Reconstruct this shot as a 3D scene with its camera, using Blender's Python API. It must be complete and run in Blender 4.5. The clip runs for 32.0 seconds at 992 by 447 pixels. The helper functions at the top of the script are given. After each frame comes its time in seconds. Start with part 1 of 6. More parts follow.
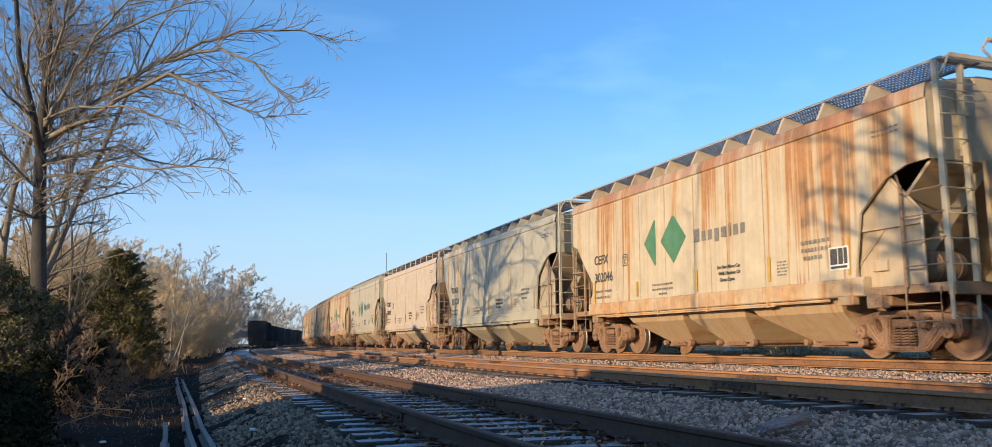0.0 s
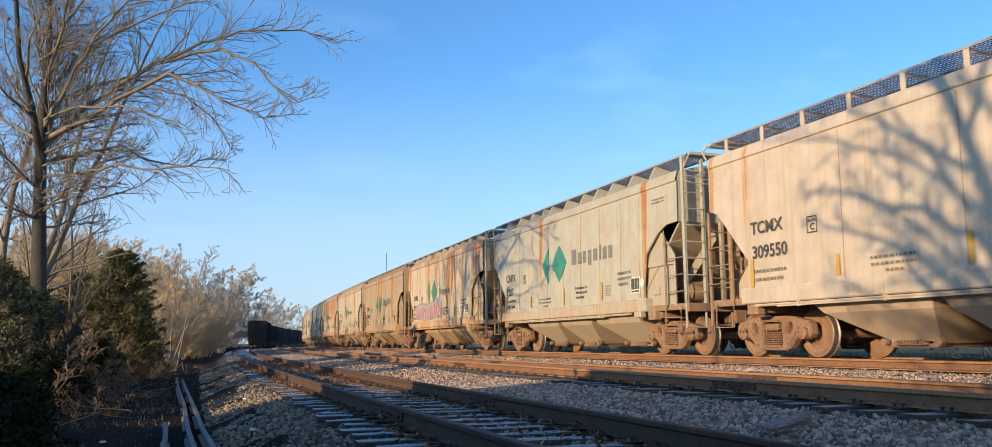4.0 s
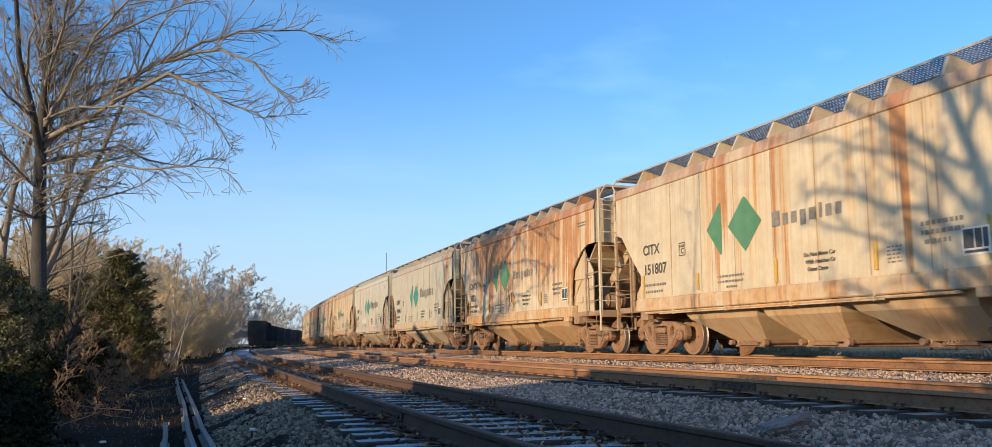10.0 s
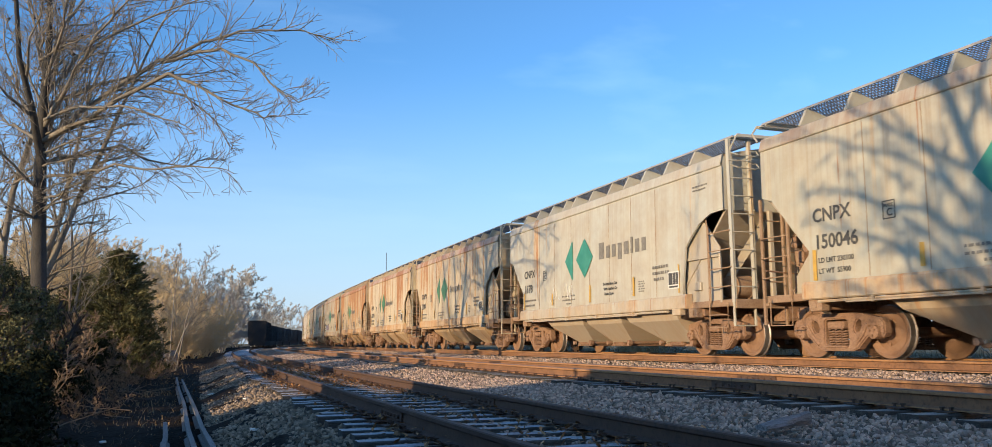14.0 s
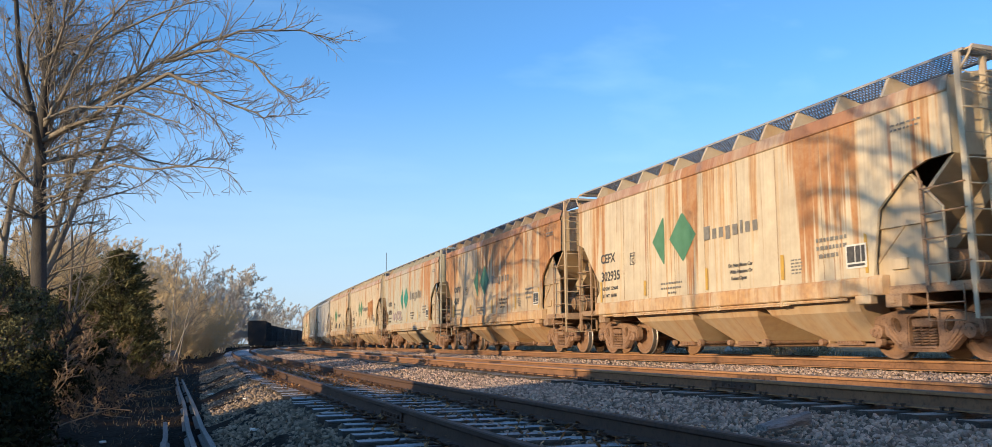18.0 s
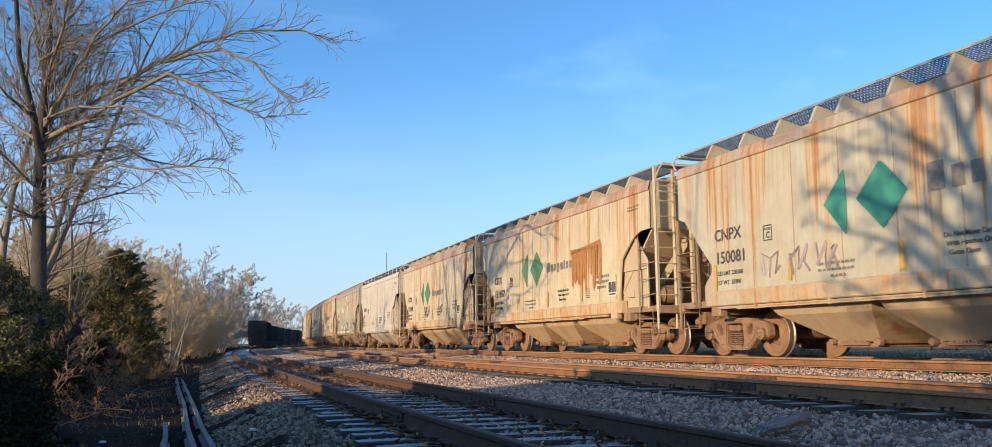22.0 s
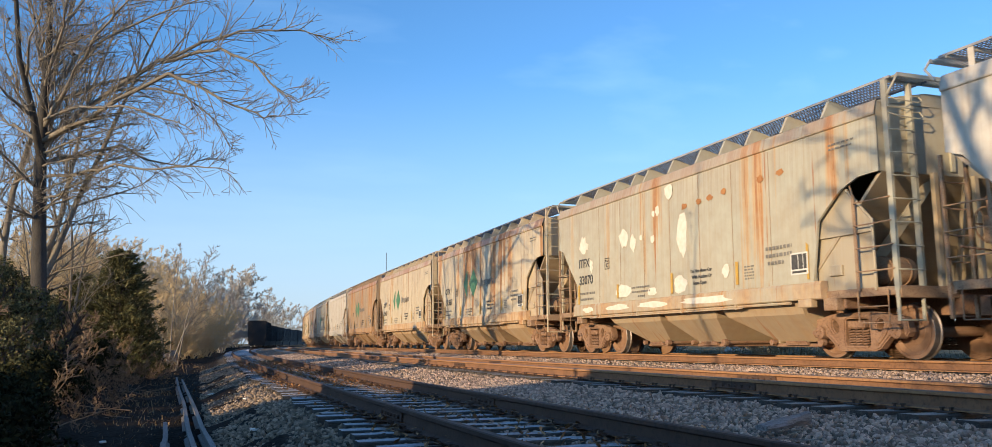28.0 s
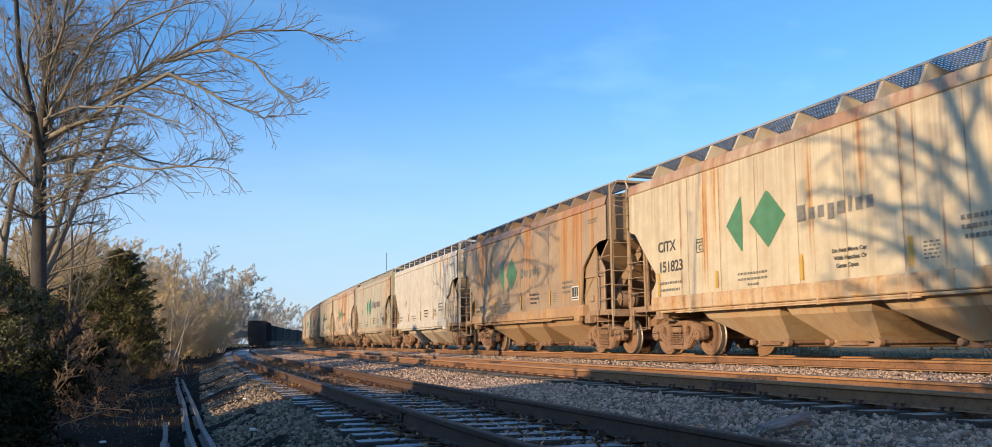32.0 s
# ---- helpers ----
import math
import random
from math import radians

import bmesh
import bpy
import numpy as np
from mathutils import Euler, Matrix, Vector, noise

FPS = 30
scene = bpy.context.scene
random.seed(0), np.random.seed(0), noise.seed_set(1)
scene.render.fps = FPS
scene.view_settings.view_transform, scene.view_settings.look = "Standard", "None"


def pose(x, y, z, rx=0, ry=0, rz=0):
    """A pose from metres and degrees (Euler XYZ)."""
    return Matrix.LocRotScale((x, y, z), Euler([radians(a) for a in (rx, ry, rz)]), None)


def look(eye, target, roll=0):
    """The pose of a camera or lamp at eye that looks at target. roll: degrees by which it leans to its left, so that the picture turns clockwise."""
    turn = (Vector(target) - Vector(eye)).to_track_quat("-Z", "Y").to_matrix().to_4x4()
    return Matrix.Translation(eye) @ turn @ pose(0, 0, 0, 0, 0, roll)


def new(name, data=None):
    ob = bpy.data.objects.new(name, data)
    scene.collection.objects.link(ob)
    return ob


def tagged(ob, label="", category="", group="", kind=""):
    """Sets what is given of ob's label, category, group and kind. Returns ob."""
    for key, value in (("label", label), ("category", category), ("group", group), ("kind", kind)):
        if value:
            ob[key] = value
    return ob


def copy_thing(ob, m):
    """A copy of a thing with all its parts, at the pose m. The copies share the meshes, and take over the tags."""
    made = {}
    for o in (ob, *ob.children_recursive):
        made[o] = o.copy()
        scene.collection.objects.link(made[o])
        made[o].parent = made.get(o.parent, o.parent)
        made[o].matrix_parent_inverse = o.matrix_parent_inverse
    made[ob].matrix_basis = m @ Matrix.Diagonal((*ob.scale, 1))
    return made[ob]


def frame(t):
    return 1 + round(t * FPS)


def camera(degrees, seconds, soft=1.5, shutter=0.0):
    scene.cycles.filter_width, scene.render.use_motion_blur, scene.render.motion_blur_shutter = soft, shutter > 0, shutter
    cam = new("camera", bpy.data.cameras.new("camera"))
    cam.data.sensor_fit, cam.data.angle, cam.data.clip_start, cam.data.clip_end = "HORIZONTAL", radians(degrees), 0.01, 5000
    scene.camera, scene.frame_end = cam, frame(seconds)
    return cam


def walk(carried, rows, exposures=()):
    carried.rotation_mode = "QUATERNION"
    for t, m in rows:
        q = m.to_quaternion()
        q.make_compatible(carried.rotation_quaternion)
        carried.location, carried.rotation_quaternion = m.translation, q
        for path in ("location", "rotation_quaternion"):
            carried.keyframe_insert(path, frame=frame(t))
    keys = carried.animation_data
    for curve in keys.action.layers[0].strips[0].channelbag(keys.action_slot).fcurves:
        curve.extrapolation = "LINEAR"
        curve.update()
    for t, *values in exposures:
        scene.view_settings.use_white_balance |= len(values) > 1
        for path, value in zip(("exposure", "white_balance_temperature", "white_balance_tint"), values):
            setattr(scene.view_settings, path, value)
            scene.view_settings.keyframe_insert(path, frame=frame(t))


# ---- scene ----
# Camera: a phone on a low stand beside the yard tracks, held still. z = 0 is the top of the rails of the train's track.
cam = camera(61.2, 32.0, 0.45, 0.1)
EYE = (0.0, 0.0, 0.334)
SIGHT = look(EYE, (3.4637, 9.2749, 1.7324), -0.39)
walk(cam, [(0.0, SIGHT), (32.0, SIGHT)])

# ---- light ----
SUN_DIR = Vector((0.894, 0.449, -0.185)).normalized()   # the way the sunlight travels
world = bpy.data.worlds.new("sky")
scene.world = world
world.use_nodes = True
wn, wl = world.node_tree.nodes, world.node_tree.links
wn.clear()
sky = wn.new("ShaderNodeTexSky")
sky.sky_type = "NISHITA"
sky.sun_disc = False
sky.sun_elevation = radians(10.5)
sky.sun_rotation = math.atan2(-SUN_DIR.x, -SUN_DIR.y)
sky.air_density, sky.dust_density, sky.ozone_density = 1.0, 0.6, 4.0
wco = wn.new("ShaderNodeTexCoord")
wmap = wn.new("ShaderNodeMapping")
wmap.inputs["Rotation"].default_value = (0.0, radians(24), radians(-34))
wmap.inputs["Scale"].default_value = (1.6, 9.0, 14.0)
wno = wn.new("ShaderNodeTexNoise")
wno.inputs["Scale"].default_value, wno.inputs["Detail"].default_value = 1.1, 5.0
wra = wn.new("ShaderNodeMapRange")
wra.inputs[1].default_value, wra.inputs[2].default_value, wra.inputs[4].default_value = 0.56, 0.85, 0.16
wmix = wn.new("ShaderNodeMix")
wmix.data_type = "RGBA"
wmix.inputs[7].default_value = (4.6, 5.2, 6.0, 1)
wbg = wn.new("ShaderNodeBackground")
wbg.inputs["Strength"].default_value = 0.15
wout = wn.new("ShaderNodeOutputWorld")
wl.new(wco.outputs["Generated"], wmap.inputs["Vector"])
wl.new(wmap.outputs["Vector"], wno.inputs["Vector"])
wl.new(wno.outputs["Fac"], wra.inputs[0])
wl.new(wra.outputs[0], wmix.inputs[0])
wl.new(sky.outputs[0], wmix.inputs[6])
wtint = wn.new("ShaderNodeMix")
wtint.data_type, wtint.blend_type = "RGBA", "MULTIPLY"
wtint.inputs[0].default_value, wtint.inputs[7].default_value = 1.0, (0.885, 1.13, 1.275, 1)
wsep = wn.new("ShaderNodeSeparateXYZ")
wl.new(wco.outputs["Generated"], wsep.inputs[0])
whaze = wn.new("ShaderNodeMapRange")
whaze.interpolation_type = "SMOOTHSTEP"
whaze.inputs[1].default_value, whaze.inputs[2].default_value = 0.0, 0.34
whaze.inputs[3].default_value, whaze.inputs[4].default_value = 0.72, 0.0
wl.new(wsep.outputs[2], whaze.inputs[0])
wpale = wn.new("ShaderNodeMix")
wpale.data_type = "RGBA"
wpale.inputs[7].default_value = (3.15, 2.95, 3.4, 1)
wl.new(whaze.outputs[0], wpale.inputs[0])
wl.new(wmix.outputs[2], wpale.inputs[6])
wl.new(wpale.outputs[2], wtint.inputs[6])
wl.new(wtint.outputs[2], wbg.inputs[0])
wl.new(wbg.outputs[0], wout.inputs[0])

sun_data = bpy.data.lights.new("sun", "SUN")
sun_data.energy, sun_data.angle, sun_data.color = 3.65, radians(0.53), (1.0, 0.74, 0.44)
sun = new("sun", sun_data)
sun.matrix_world = look((0, 0, 60), Vector((0, 0, 60)) + SUN_DIR)
scene.view_settings.exposure = 0.59


# ---- materials ----
def link(m, a, b):
    m.node_tree.links.new(a, b)


def material(name, rough=0.8, metal=0.0):
    m = bpy.data.materials.new(name)
    m.use_nodes = True
    b = m.node_tree.nodes["Principled BSDF"]
    b.inputs["Roughness"].default_value, b.inputs["Metallic"].default_value = rough, metal
    return m, b


def node(m, kind, **values):
    n = m.node_tree.nodes.new(kind)
    for key, v in values.items():
        n.inputs[key.replace("_", " ")].default_value = v
    return n


def coords(m, scale, kind="Object", random_shift=False):
    t = node(m, "ShaderNodeTexCoord")
    mp = node(m, "ShaderNodeMapping")
    mp.inputs["Scale"].default_value = scale
    link(m, t.outputs[kind], mp.inputs["Vector"])
    if random_shift:
        oi = node(m, "ShaderNodeObjectInfo")
        mu = node(m, "ShaderNodeMath")
        mu.operation = "MULTIPLY"
        mu.inputs[1].default_value = 97.0
        link(m, oi.outputs["Random"], mu.inputs[0])
        link(m, mu.outputs[0], mp.inputs["Location"])
    return mp.outputs["Vector"]


def noise_fac(m, vec, scale, detail=4.0, rough=0.6):
    n = node(m, "ShaderNodeTexNoise", Scale=scale, Detail=detail, Roughness=rough)
    link(m, vec, n.inputs["Vector"])
    return n.outputs["Fac"]


def ramp(m, fac, lo, hi, to0=0.0, to1=1.0):
    r = node(m, "ShaderNodeMapRange")
    r.inputs[1].default_value, r.inputs[2].default_value = lo, hi
    r.inputs[3].default_value, r.inputs[4].default_value = to0, to1
    link(m, fac, r.inputs[0])
    return r.outputs[0]


def mix(m, fac, a, b):
    x = node(m, "ShaderNodeMix")
    x.data_type = "RGBA"
    for value, socket in ((fac, x.inputs[0]), (a, x.inputs[6]), (b, x.inputs[7])):
        if isinstance(value, (int, float)):
            socket.default_value = value
        elif isinstance(value, tuple):
            socket.default_value = (*value, 1)
        else:
            link(m, value, socket)
    return x.outputs[2]


def maths(m, op, a, b):
    x = node(m, "ShaderNodeMath")
    x.operation = op
    for value, socket in ((a, x.inputs[0]), (b, x.inputs[1])):
        if isinstance(value, (int, float)):
            socket.default_value = value
        else:
            link(m, value, socket)
    return x.outputs[0]


def bump(m, b, fac, strength, distance=0.02):
    n = node(m, "ShaderNodeBump", Strength=strength, Distance=distance)
    link(m, fac, n.inputs["Height"])
    link(m, n.outputs["Normal"], b.inputs["Normal"])


def simple(name, colors, scale=(1, 1, 1), size=6.0, rough=0.8, metal=0.0, strength=0.3, distance=0.01, island=False, shift=False, kind="Object"):
    """A mottled surface: two or three colours mixed by noise at two scales, with bump."""
    m, b = material(name, rough, metal)
    vec = coords(m, scale, kind, shift)
    big, fine = noise_fac(m, vec, size), noise_fac(m, vec, size * 7, 5.0, 0.7)
    c = mix(m, ramp(m, big, 0.35, 0.65), colors[0], colors[1])
    if len(colors) > 2:
        c = mix(m, ramp(m, fine, 0.48, 0.72), c, colors[2])
    if island:
        g = node(m, "ShaderNodeNewGeometry")
        hsv = node(m, "ShaderNodeHueSaturation")
        link(m, ramp(m, g.outputs["Random Per Island"], 0, 1, 0.40, 1.55), hsv.inputs["Value"])
        link(m, c, hsv.inputs["Color"])
        c = hsv.outputs["Color"]
    link(m, c, b.inputs["Base Color"])
    bump(m, b, fine, strength, distance)
    return m


def paint(name, dusty=0.0, sill=False):
    """Weathered hopper paint: colour and rust amount come from each object's own colour."""
    m, b = material(name, 0.55)
    oi = node(m, "ShaderNodeObjectInfo")
    vec = coords(m, (1, 1, 1), "Object", True)
    streak_vec = coords(m, (0.15, 1.0, 0.02), "Object", True)
    drop_vec = coords(m, (0.1, 1.0, 0.0), "Object", True)
    t = node(m, "ShaderNodeTexCoord")
    sep = node(m, "ShaderNodeSeparateXYZ")
    link(m, t.outputs["Object"], sep.inputs[0])
    # faded patches and faint vertical wash marks
    c = mix(m, ramp(m, noise_fac(m, vec, 0.7, 5.0), 0.3, 0.75, 0.0, 0.5), oi.outputs["Color"], (0.54, 0.47, 0.34))
    wash = noise_fac(m, streak_vec, 9.0, 4.0, 0.7)
    c = mix(m, ramp(m, wash, 0.45, 0.75, 0.0, 0.45), c, (0.40, 0.30, 0.18))
    # rust runs of uneven length that start at the eave, dark in the middle and orange at the rim
    runs = noise_fac(m, streak_vec, 2.6, 6.0, 0.66)
    need = ramp(m, oi.outputs["Alpha"], 0.0, 1.0, 0.70, 0.385)
    broad = ramp(m, noise_fac(m, coords(m, (0.2, 1.0, 0.06), "Object", True), 0.42, 2.0), 0.3, 0.7, -0.15, 0.15)
    over = maths(m, "SUBTRACT", maths(m, "ADD", runs, broad), need)
    length = ramp(m, noise_fac(m, drop_vec, 3.7, 3.0, 0.8), 0.34, 0.66, 3.8, 0.6)
    reach = ramp(m, maths(m, "SUBTRACT", sep.outputs[2], length), -0.35, 0.45)
    breakup = ramp(m, noise_fac(m, vec, 4.0, 5.0, 0.7), 0.3, 0.6, 0.62, 1.0)
    halo = maths(m, "MULTIPLY", maths(m, "MULTIPLY", ramp(m, over, -0.055, 0.03), reach), breakup)
    rust = maths(m, "MULTIPLY", maths(m, "MULTIPLY", ramp(m, over, 0.012, 0.06), reach), breakup)
    c = mix(m, maths(m, "MULTIPLY", halo, 0.72), c, (0.60, 0.335, 0.105))
    c = mix(m, maths(m, "MULTIPLY", rust, 0.86), c, mix(m, ramp(m, noise_fac(m, streak_vec, 8.0, 4.0, 0.7), 0.35, 0.65), (0.31, 0.105, 0.038), (0.44, 0.18, 0.06)))
    # thin single runs between the broad ones
    line = maths(m, "SUBTRACT", noise_fac(m, coords(m, (0.1, 1.0, 0.008), "Object", True), 6.5, 2.0, 0.5), ramp(m, oi.outputs["Alpha"], 0.0, 1.0, 0.74, 0.565))
    line = maths(m, "MULTIPLY", ramp(m, line, 0.0, 0.02, 0.0, 0.85), ramp(m, noise_fac(m, vec, 1.3, 3.0), 0.4, 0.6))
    c = mix(m, line, c, (0.36, 0.135, 0.045))
    # fine grey-brown grime washed down from the eave, and the stained eave band itself
    stained = ramp(m, oi.outputs["Alpha"], 0.03, 0.3)
    wash_end = ramp(m, noise_fac(m, drop_vec, 6.0, 3.0, 0.8), 0.36, 0.64, 4.0, 2.4)
    grime = maths(m, "MULTIPLY", ramp(m, noise_fac(m, streak_vec, 15.0, 4.0, 0.7), 0.44, 0.60), ramp(m, maths(m, "SUBTRACT", sep.outputs[2], wash_end), -0.3, 0.8))
    c = mix(m, maths(m, "MULTIPLY", maths(m, "MULTIPLY", grime, stained), 0.42), c, (0.30, 0.20, 0.145))
    band = maths(m, "MULTIPLY", ramp(m, sep.outputs[2], 3.95, 3.985), ramp(m, noise_fac(m, coords(m, (0.2, 1.0, 0.3), "Object", True), 1.3, 5.0, 0.65), 0.40, 0.58, 0.15, 0.9))
    c = mix(m, maths(m, "MULTIPLY", band, ramp(m, oi.outputs["Alpha"], 0.05, 0.5, 0.0, 0.9)), c, (0.36, 0.165, 0.10))
    if sill:
        wet = ramp(m, noise_fac(m, coords(m, (0.3, 1.0, 0.25), "Object", True), 1.6, 6.0, 0.7), 0.36, 0.62, 0.15, 0.95)
        rust = maths(m, "MULTIPLY", wet, oi.outputs["Alpha"])
        c = mix(m, rust, c, mix(m, ramp(m, noise_fac(m, vec, 7.0, 5.0), 0.4, 0.65), (0.58, 0.32, 0.12), (0.40, 0.175, 0.065)))
    # brown road dust, thrown up unevenly
    dust = ramp(m, noise_fac(m, vec, 2.2, 6.0, 0.7), 0.35, 0.7, 0.0, 0.35)
    if dusty:
        dust = ramp(m, noise_fac(m, vec, 2.2, 6.0, 0.7), 0.2, 0.7, dusty * 0.7, dusty)
    c = mix(m, dust, c, (0.34, 0.205, 0.11) if dusty else (0.30, 0.185, 0.10))
    link(m, c, b.inputs["Base Color"])
    link(m, ramp(m, rust, 0.0, 1.0, 0.5, 0.9), b.inputs["Roughness"])
    bump(m, b, noise_fac(m, coords(m, (1, 1, 0.5), "Object", True), 2.0, 3.0), 0.25, 0.02)
    return m


M_PAINT = paint("weathered_paint")
M_DUSTY = paint("dusty_paint", 0.52, True)
# Dust brown here also darkens the hood recess in place of its shade.
M_HOOD = paint("dusty_shaded_hood_paint", 0.42)
M_SILL = paint("rusty_sill_paint", 0.0, True)
M_TRUCK = simple("dusty_cast_iron", ((0.25, 0.142, 0.086), (0.33, 0.20, 0.125), (0.14, 0.08, 0.052)), size=3.0, rough=0.9, strength=0.5, shift=True)
M_WHEEL = simple("wheel_steel", ((0.24, 0.135, 0.08), (0.31, 0.185, 0.115)), size=4.0, rough=0.75, metal=0.1, strength=0.2)
M_TREAD = simple("polished_tread", ((0.30, 0.27, 0.25), (0.24, 0.20, 0.18)), size=20.0, rough=0.5, metal=0.7, strength=0.05)
M_GEAR = simple("dirty_steel", ((0.30, 0.19, 0.115), (0.37, 0.25, 0.155), (0.17, 0.09, 0.055)), size=5.0, rough=0.8, strength=0.3, shift=True)
M_DARK = simple("black_iron", ((0.045, 0.04, 0.037), (0.07, 0.058, 0.05)), size=5.0, rough=0.8)
M_GRATE = simple("galvanised_grating", ((0.16, 0.165, 0.18), (0.22, 0.22, 0.23)), size=8.0, rough=0.6, metal=0.4, strength=0.1)
M_EDGE = simple("galvanised_edge", ((0.34, 0.33, 0.33), (0.42, 0.40, 0.38)), size=8.0, rough=0.6, metal=0.2, strength=0.1)
M_GREEN = simple("green_paint", ((0.07, 0.19, 0.095), (0.10, 0.24, 0.135)), size=3.0, rough=0.55, strength=0.1)
M_TEAL = simple("teal_paint", ((0.035, 0.22, 0.165), (0.06, 0.27, 0.205)), size=3.0, rough=0.5, strength=0.1)
M_BLACK = simple("black_lettering", ((0.045, 0.045, 0.045), (0.10, 0.095, 0.085)), size=12.0, rough=0.6, strength=0.05)
M_WHITE = simple("white_stencil", ((0.72, 0.70, 0.64), (0.62, 0.60, 0.54)), size=9.0, rough=0.6, strength=0.05)
M_YELLOW = simple("yellow_reflector", ((0.58, 0.35, 0.06), (0.48, 0.29, 0.06)), size=9.0, rough=0.45, strength=0.05)
M_PEEL = simple("bare_primer", ((0.78, 0.72, 0.62), (0.70, 0.62, 0.50)), size=8.0, rough=0.7, strength=0.2)
M_RUST = simple("flaking_rust", ((0.42, 0.19, 0.065), (0.32, 0.125, 0.045), (0.52, 0.28, 0.11)), size=9.0, rough=0.9, strength=0.4)
M_SPRAY = [simple("spray_" + k, (a, b2), size=5.0, rough=0.6, strength=0.05) for k, a, b2 in
           (("maroon", (0.33, 0.155, 0.15), (0.44, 0.27, 0.25)), ("lilac", (0.27, 0.23, 0.25), (0.36, 0.30, 0.31)), ("pale", (0.62, 0.54, 0.52), (0.50, 0.41, 0.40)))]
M_RAIL = simple("rusty_rail", ((0.43, 0.225, 0.10), (0.36, 0.18, 0.08), (0.23, 0.11, 0.052)), size=2.5, rough=0.8, strength=0.35, kind="Object")
# Web and foot rust darkened: shade along the lower rail put into colour.
M_WEBSHADE = simple("shaded_rusty_web", ((0.27, 0.135, 0.066), (0.20, 0.10, 0.05), (0.12, 0.062, 0.036)), size=2.5, rough=0.85, strength=0.35)
M_RAILOLD = simple("dark_rusty_rail", ((0.115, 0.062, 0.038), (0.085, 0.048, 0.032), (0.05, 0.03, 0.022)), size=2.5, rough=0.8, strength=0.35)
M_HEAD = simple("railhead_steel", ((0.26, 0.18, 0.13), (0.20, 0.13, 0.09)), size=5.0, rough=0.45, metal=0.5, strength=0.1)
M_TIE = simple("weathered_tie", ((0.42, 0.40, 0.37), (0.29, 0.27, 0.245), (0.12, 0.10, 0.08)), scale=(1, 8, 8), size=1.6, rough=0.9, strength=0.8, distance=0.02, shift=True)
M_PRINT = simple("faded_fine_print", ((0.16, 0.15, 0.13), (0.24, 0.22, 0.19)), size=12.0, rough=0.7, strength=0.05)
M_FROST = simple("frosted_tie", ((0.66, 0.65, 0.66), (0.42, 0.40, 0.39), (0.14, 0.115, 0.10)), scale=(1, 8, 8), size=1.6, rough=0.9, strength=0.8, distance=0.02, shift=True)
M_STONE_DARK = simple("dirty_stone", ((0.30, 0.225, 0.16), (0.20, 0.15, 0.105), (0.40, 0.31, 0.22)), size=3.0, rough=0.95, strength=0.4, island=True)
# Near-black sides and ends put the dark gaps between ties into the colour.
M_TIESIDE = simple("dark_tie_side", ((0.085, 0.07, 0.055), (0.06, 0.05, 0.04), (0.13, 0.11, 0.09)), scale=(1, 8, 8), size=1.6, rough=0.9, strength=0.8, distance=0.02, shift=True)
M_STONE = simple("ballast_stone", ((0.46, 0.33, 0.245), (0.30, 0.215, 0.16), (0.56, 0.405, 0.31)), size=3.0, rough=0.9, strength=0.4, island=True)
M_TWIG = simple("bark", ((0.23, 0.198, 0.162), (0.31, 0.27, 0.22), (0.115, 0.096, 0.08)), scale=(1, 1, 0.3), size=5.0, rough=0.95, strength=0.6)
M_LIMB = simple("dark_limb_bark", ((0.19, 0.165, 0.135), (0.29, 0.25, 0.195), (0.09, 0.075, 0.064)), scale=(1, 1, 0.3), size=5.0, rough=0.95, strength=0.6)
# Trunk bark darker than the limbs: thicket shade is put into its colour.
M_TRUNK = simple("shaded_trunk_bark", ((0.055, 0.050, 0.046), (0.080, 0.072, 0.064), (0.034, 0.030, 0.027)), scale=(1, 1, 0.25), size=9.0, rough=0.95, strength=0.9, distance=0.02)
M_CANE = simple("dead_canes", ((0.20, 0.135, 0.085), (0.30, 0.21, 0.135), (0.11, 0.075, 0.05)), size=3.0, rough=0.95, strength=0.2)
M_PALETWIG = simple("pale_twigs", ((0.54, 0.41, 0.235), (0.62, 0.485, 0.30)), size=2.0, rough=0.95, strength=0.2)
M_GREYTWIG = simple("grey_twigs", ((0.43, 0.39, 0.335), (0.50, 0.455, 0.40)), size=2.0, rough=0.95, strength=0.2)
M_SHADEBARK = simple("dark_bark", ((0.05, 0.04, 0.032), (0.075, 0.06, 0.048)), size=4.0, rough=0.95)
# Leaves near-black: the thicket's shade is put into their colour.
M_LEAF = simple("shade_darkened_leaves", ((0.016, 0.019, 0.008), (0.030, 0.031, 0.014)), size=2.0, rough=0.95, strength=0.1, island=True)
M_CEDAR = simple("cedar_foliage", ((0.085, 0.088, 0.040), (0.15, 0.135, 0.065)), size=2.0, rough=0.8, strength=0.1, island=True)
for dull in (M_LEAF, M_CEDAR, M_STONE_DARK):
    dull.node_tree.nodes["Principled BSDF"].inputs["Specular IOR Level"].default_value = 0.12
M_DRY = simple("dry_grass", ((0.30, 0.215, 0.115), (0.22, 0.15, 0.085)), size=3.0, rough=0.95, strength=0.1, island=True)
M_LITTER = simple("leaf_litter", ((0.36, 0.165, 0.06), (0.42, 0.23, 0.10)), size=3.0, rough=0.9, strength=0.1, island=True)
# Gondola paint taken down to black to hold the tree shade over it.
M_GOND = simple("shaded_gondola_paint", ((0.022, 0.022, 0.026), (0.032, 0.03, 0.032), (0.045, 0.034, 0.028)), size=1.0, rough=0.75, strength=0.3)
M_PIPE = simple("old_rail_grey", ((0.16, 0.145, 0.135), (0.22, 0.20, 0.185), (0.09, 0.07, 0.06)), scale=(4, 0.4, 4), size=2.0, rough=0.7, strength=0.4)
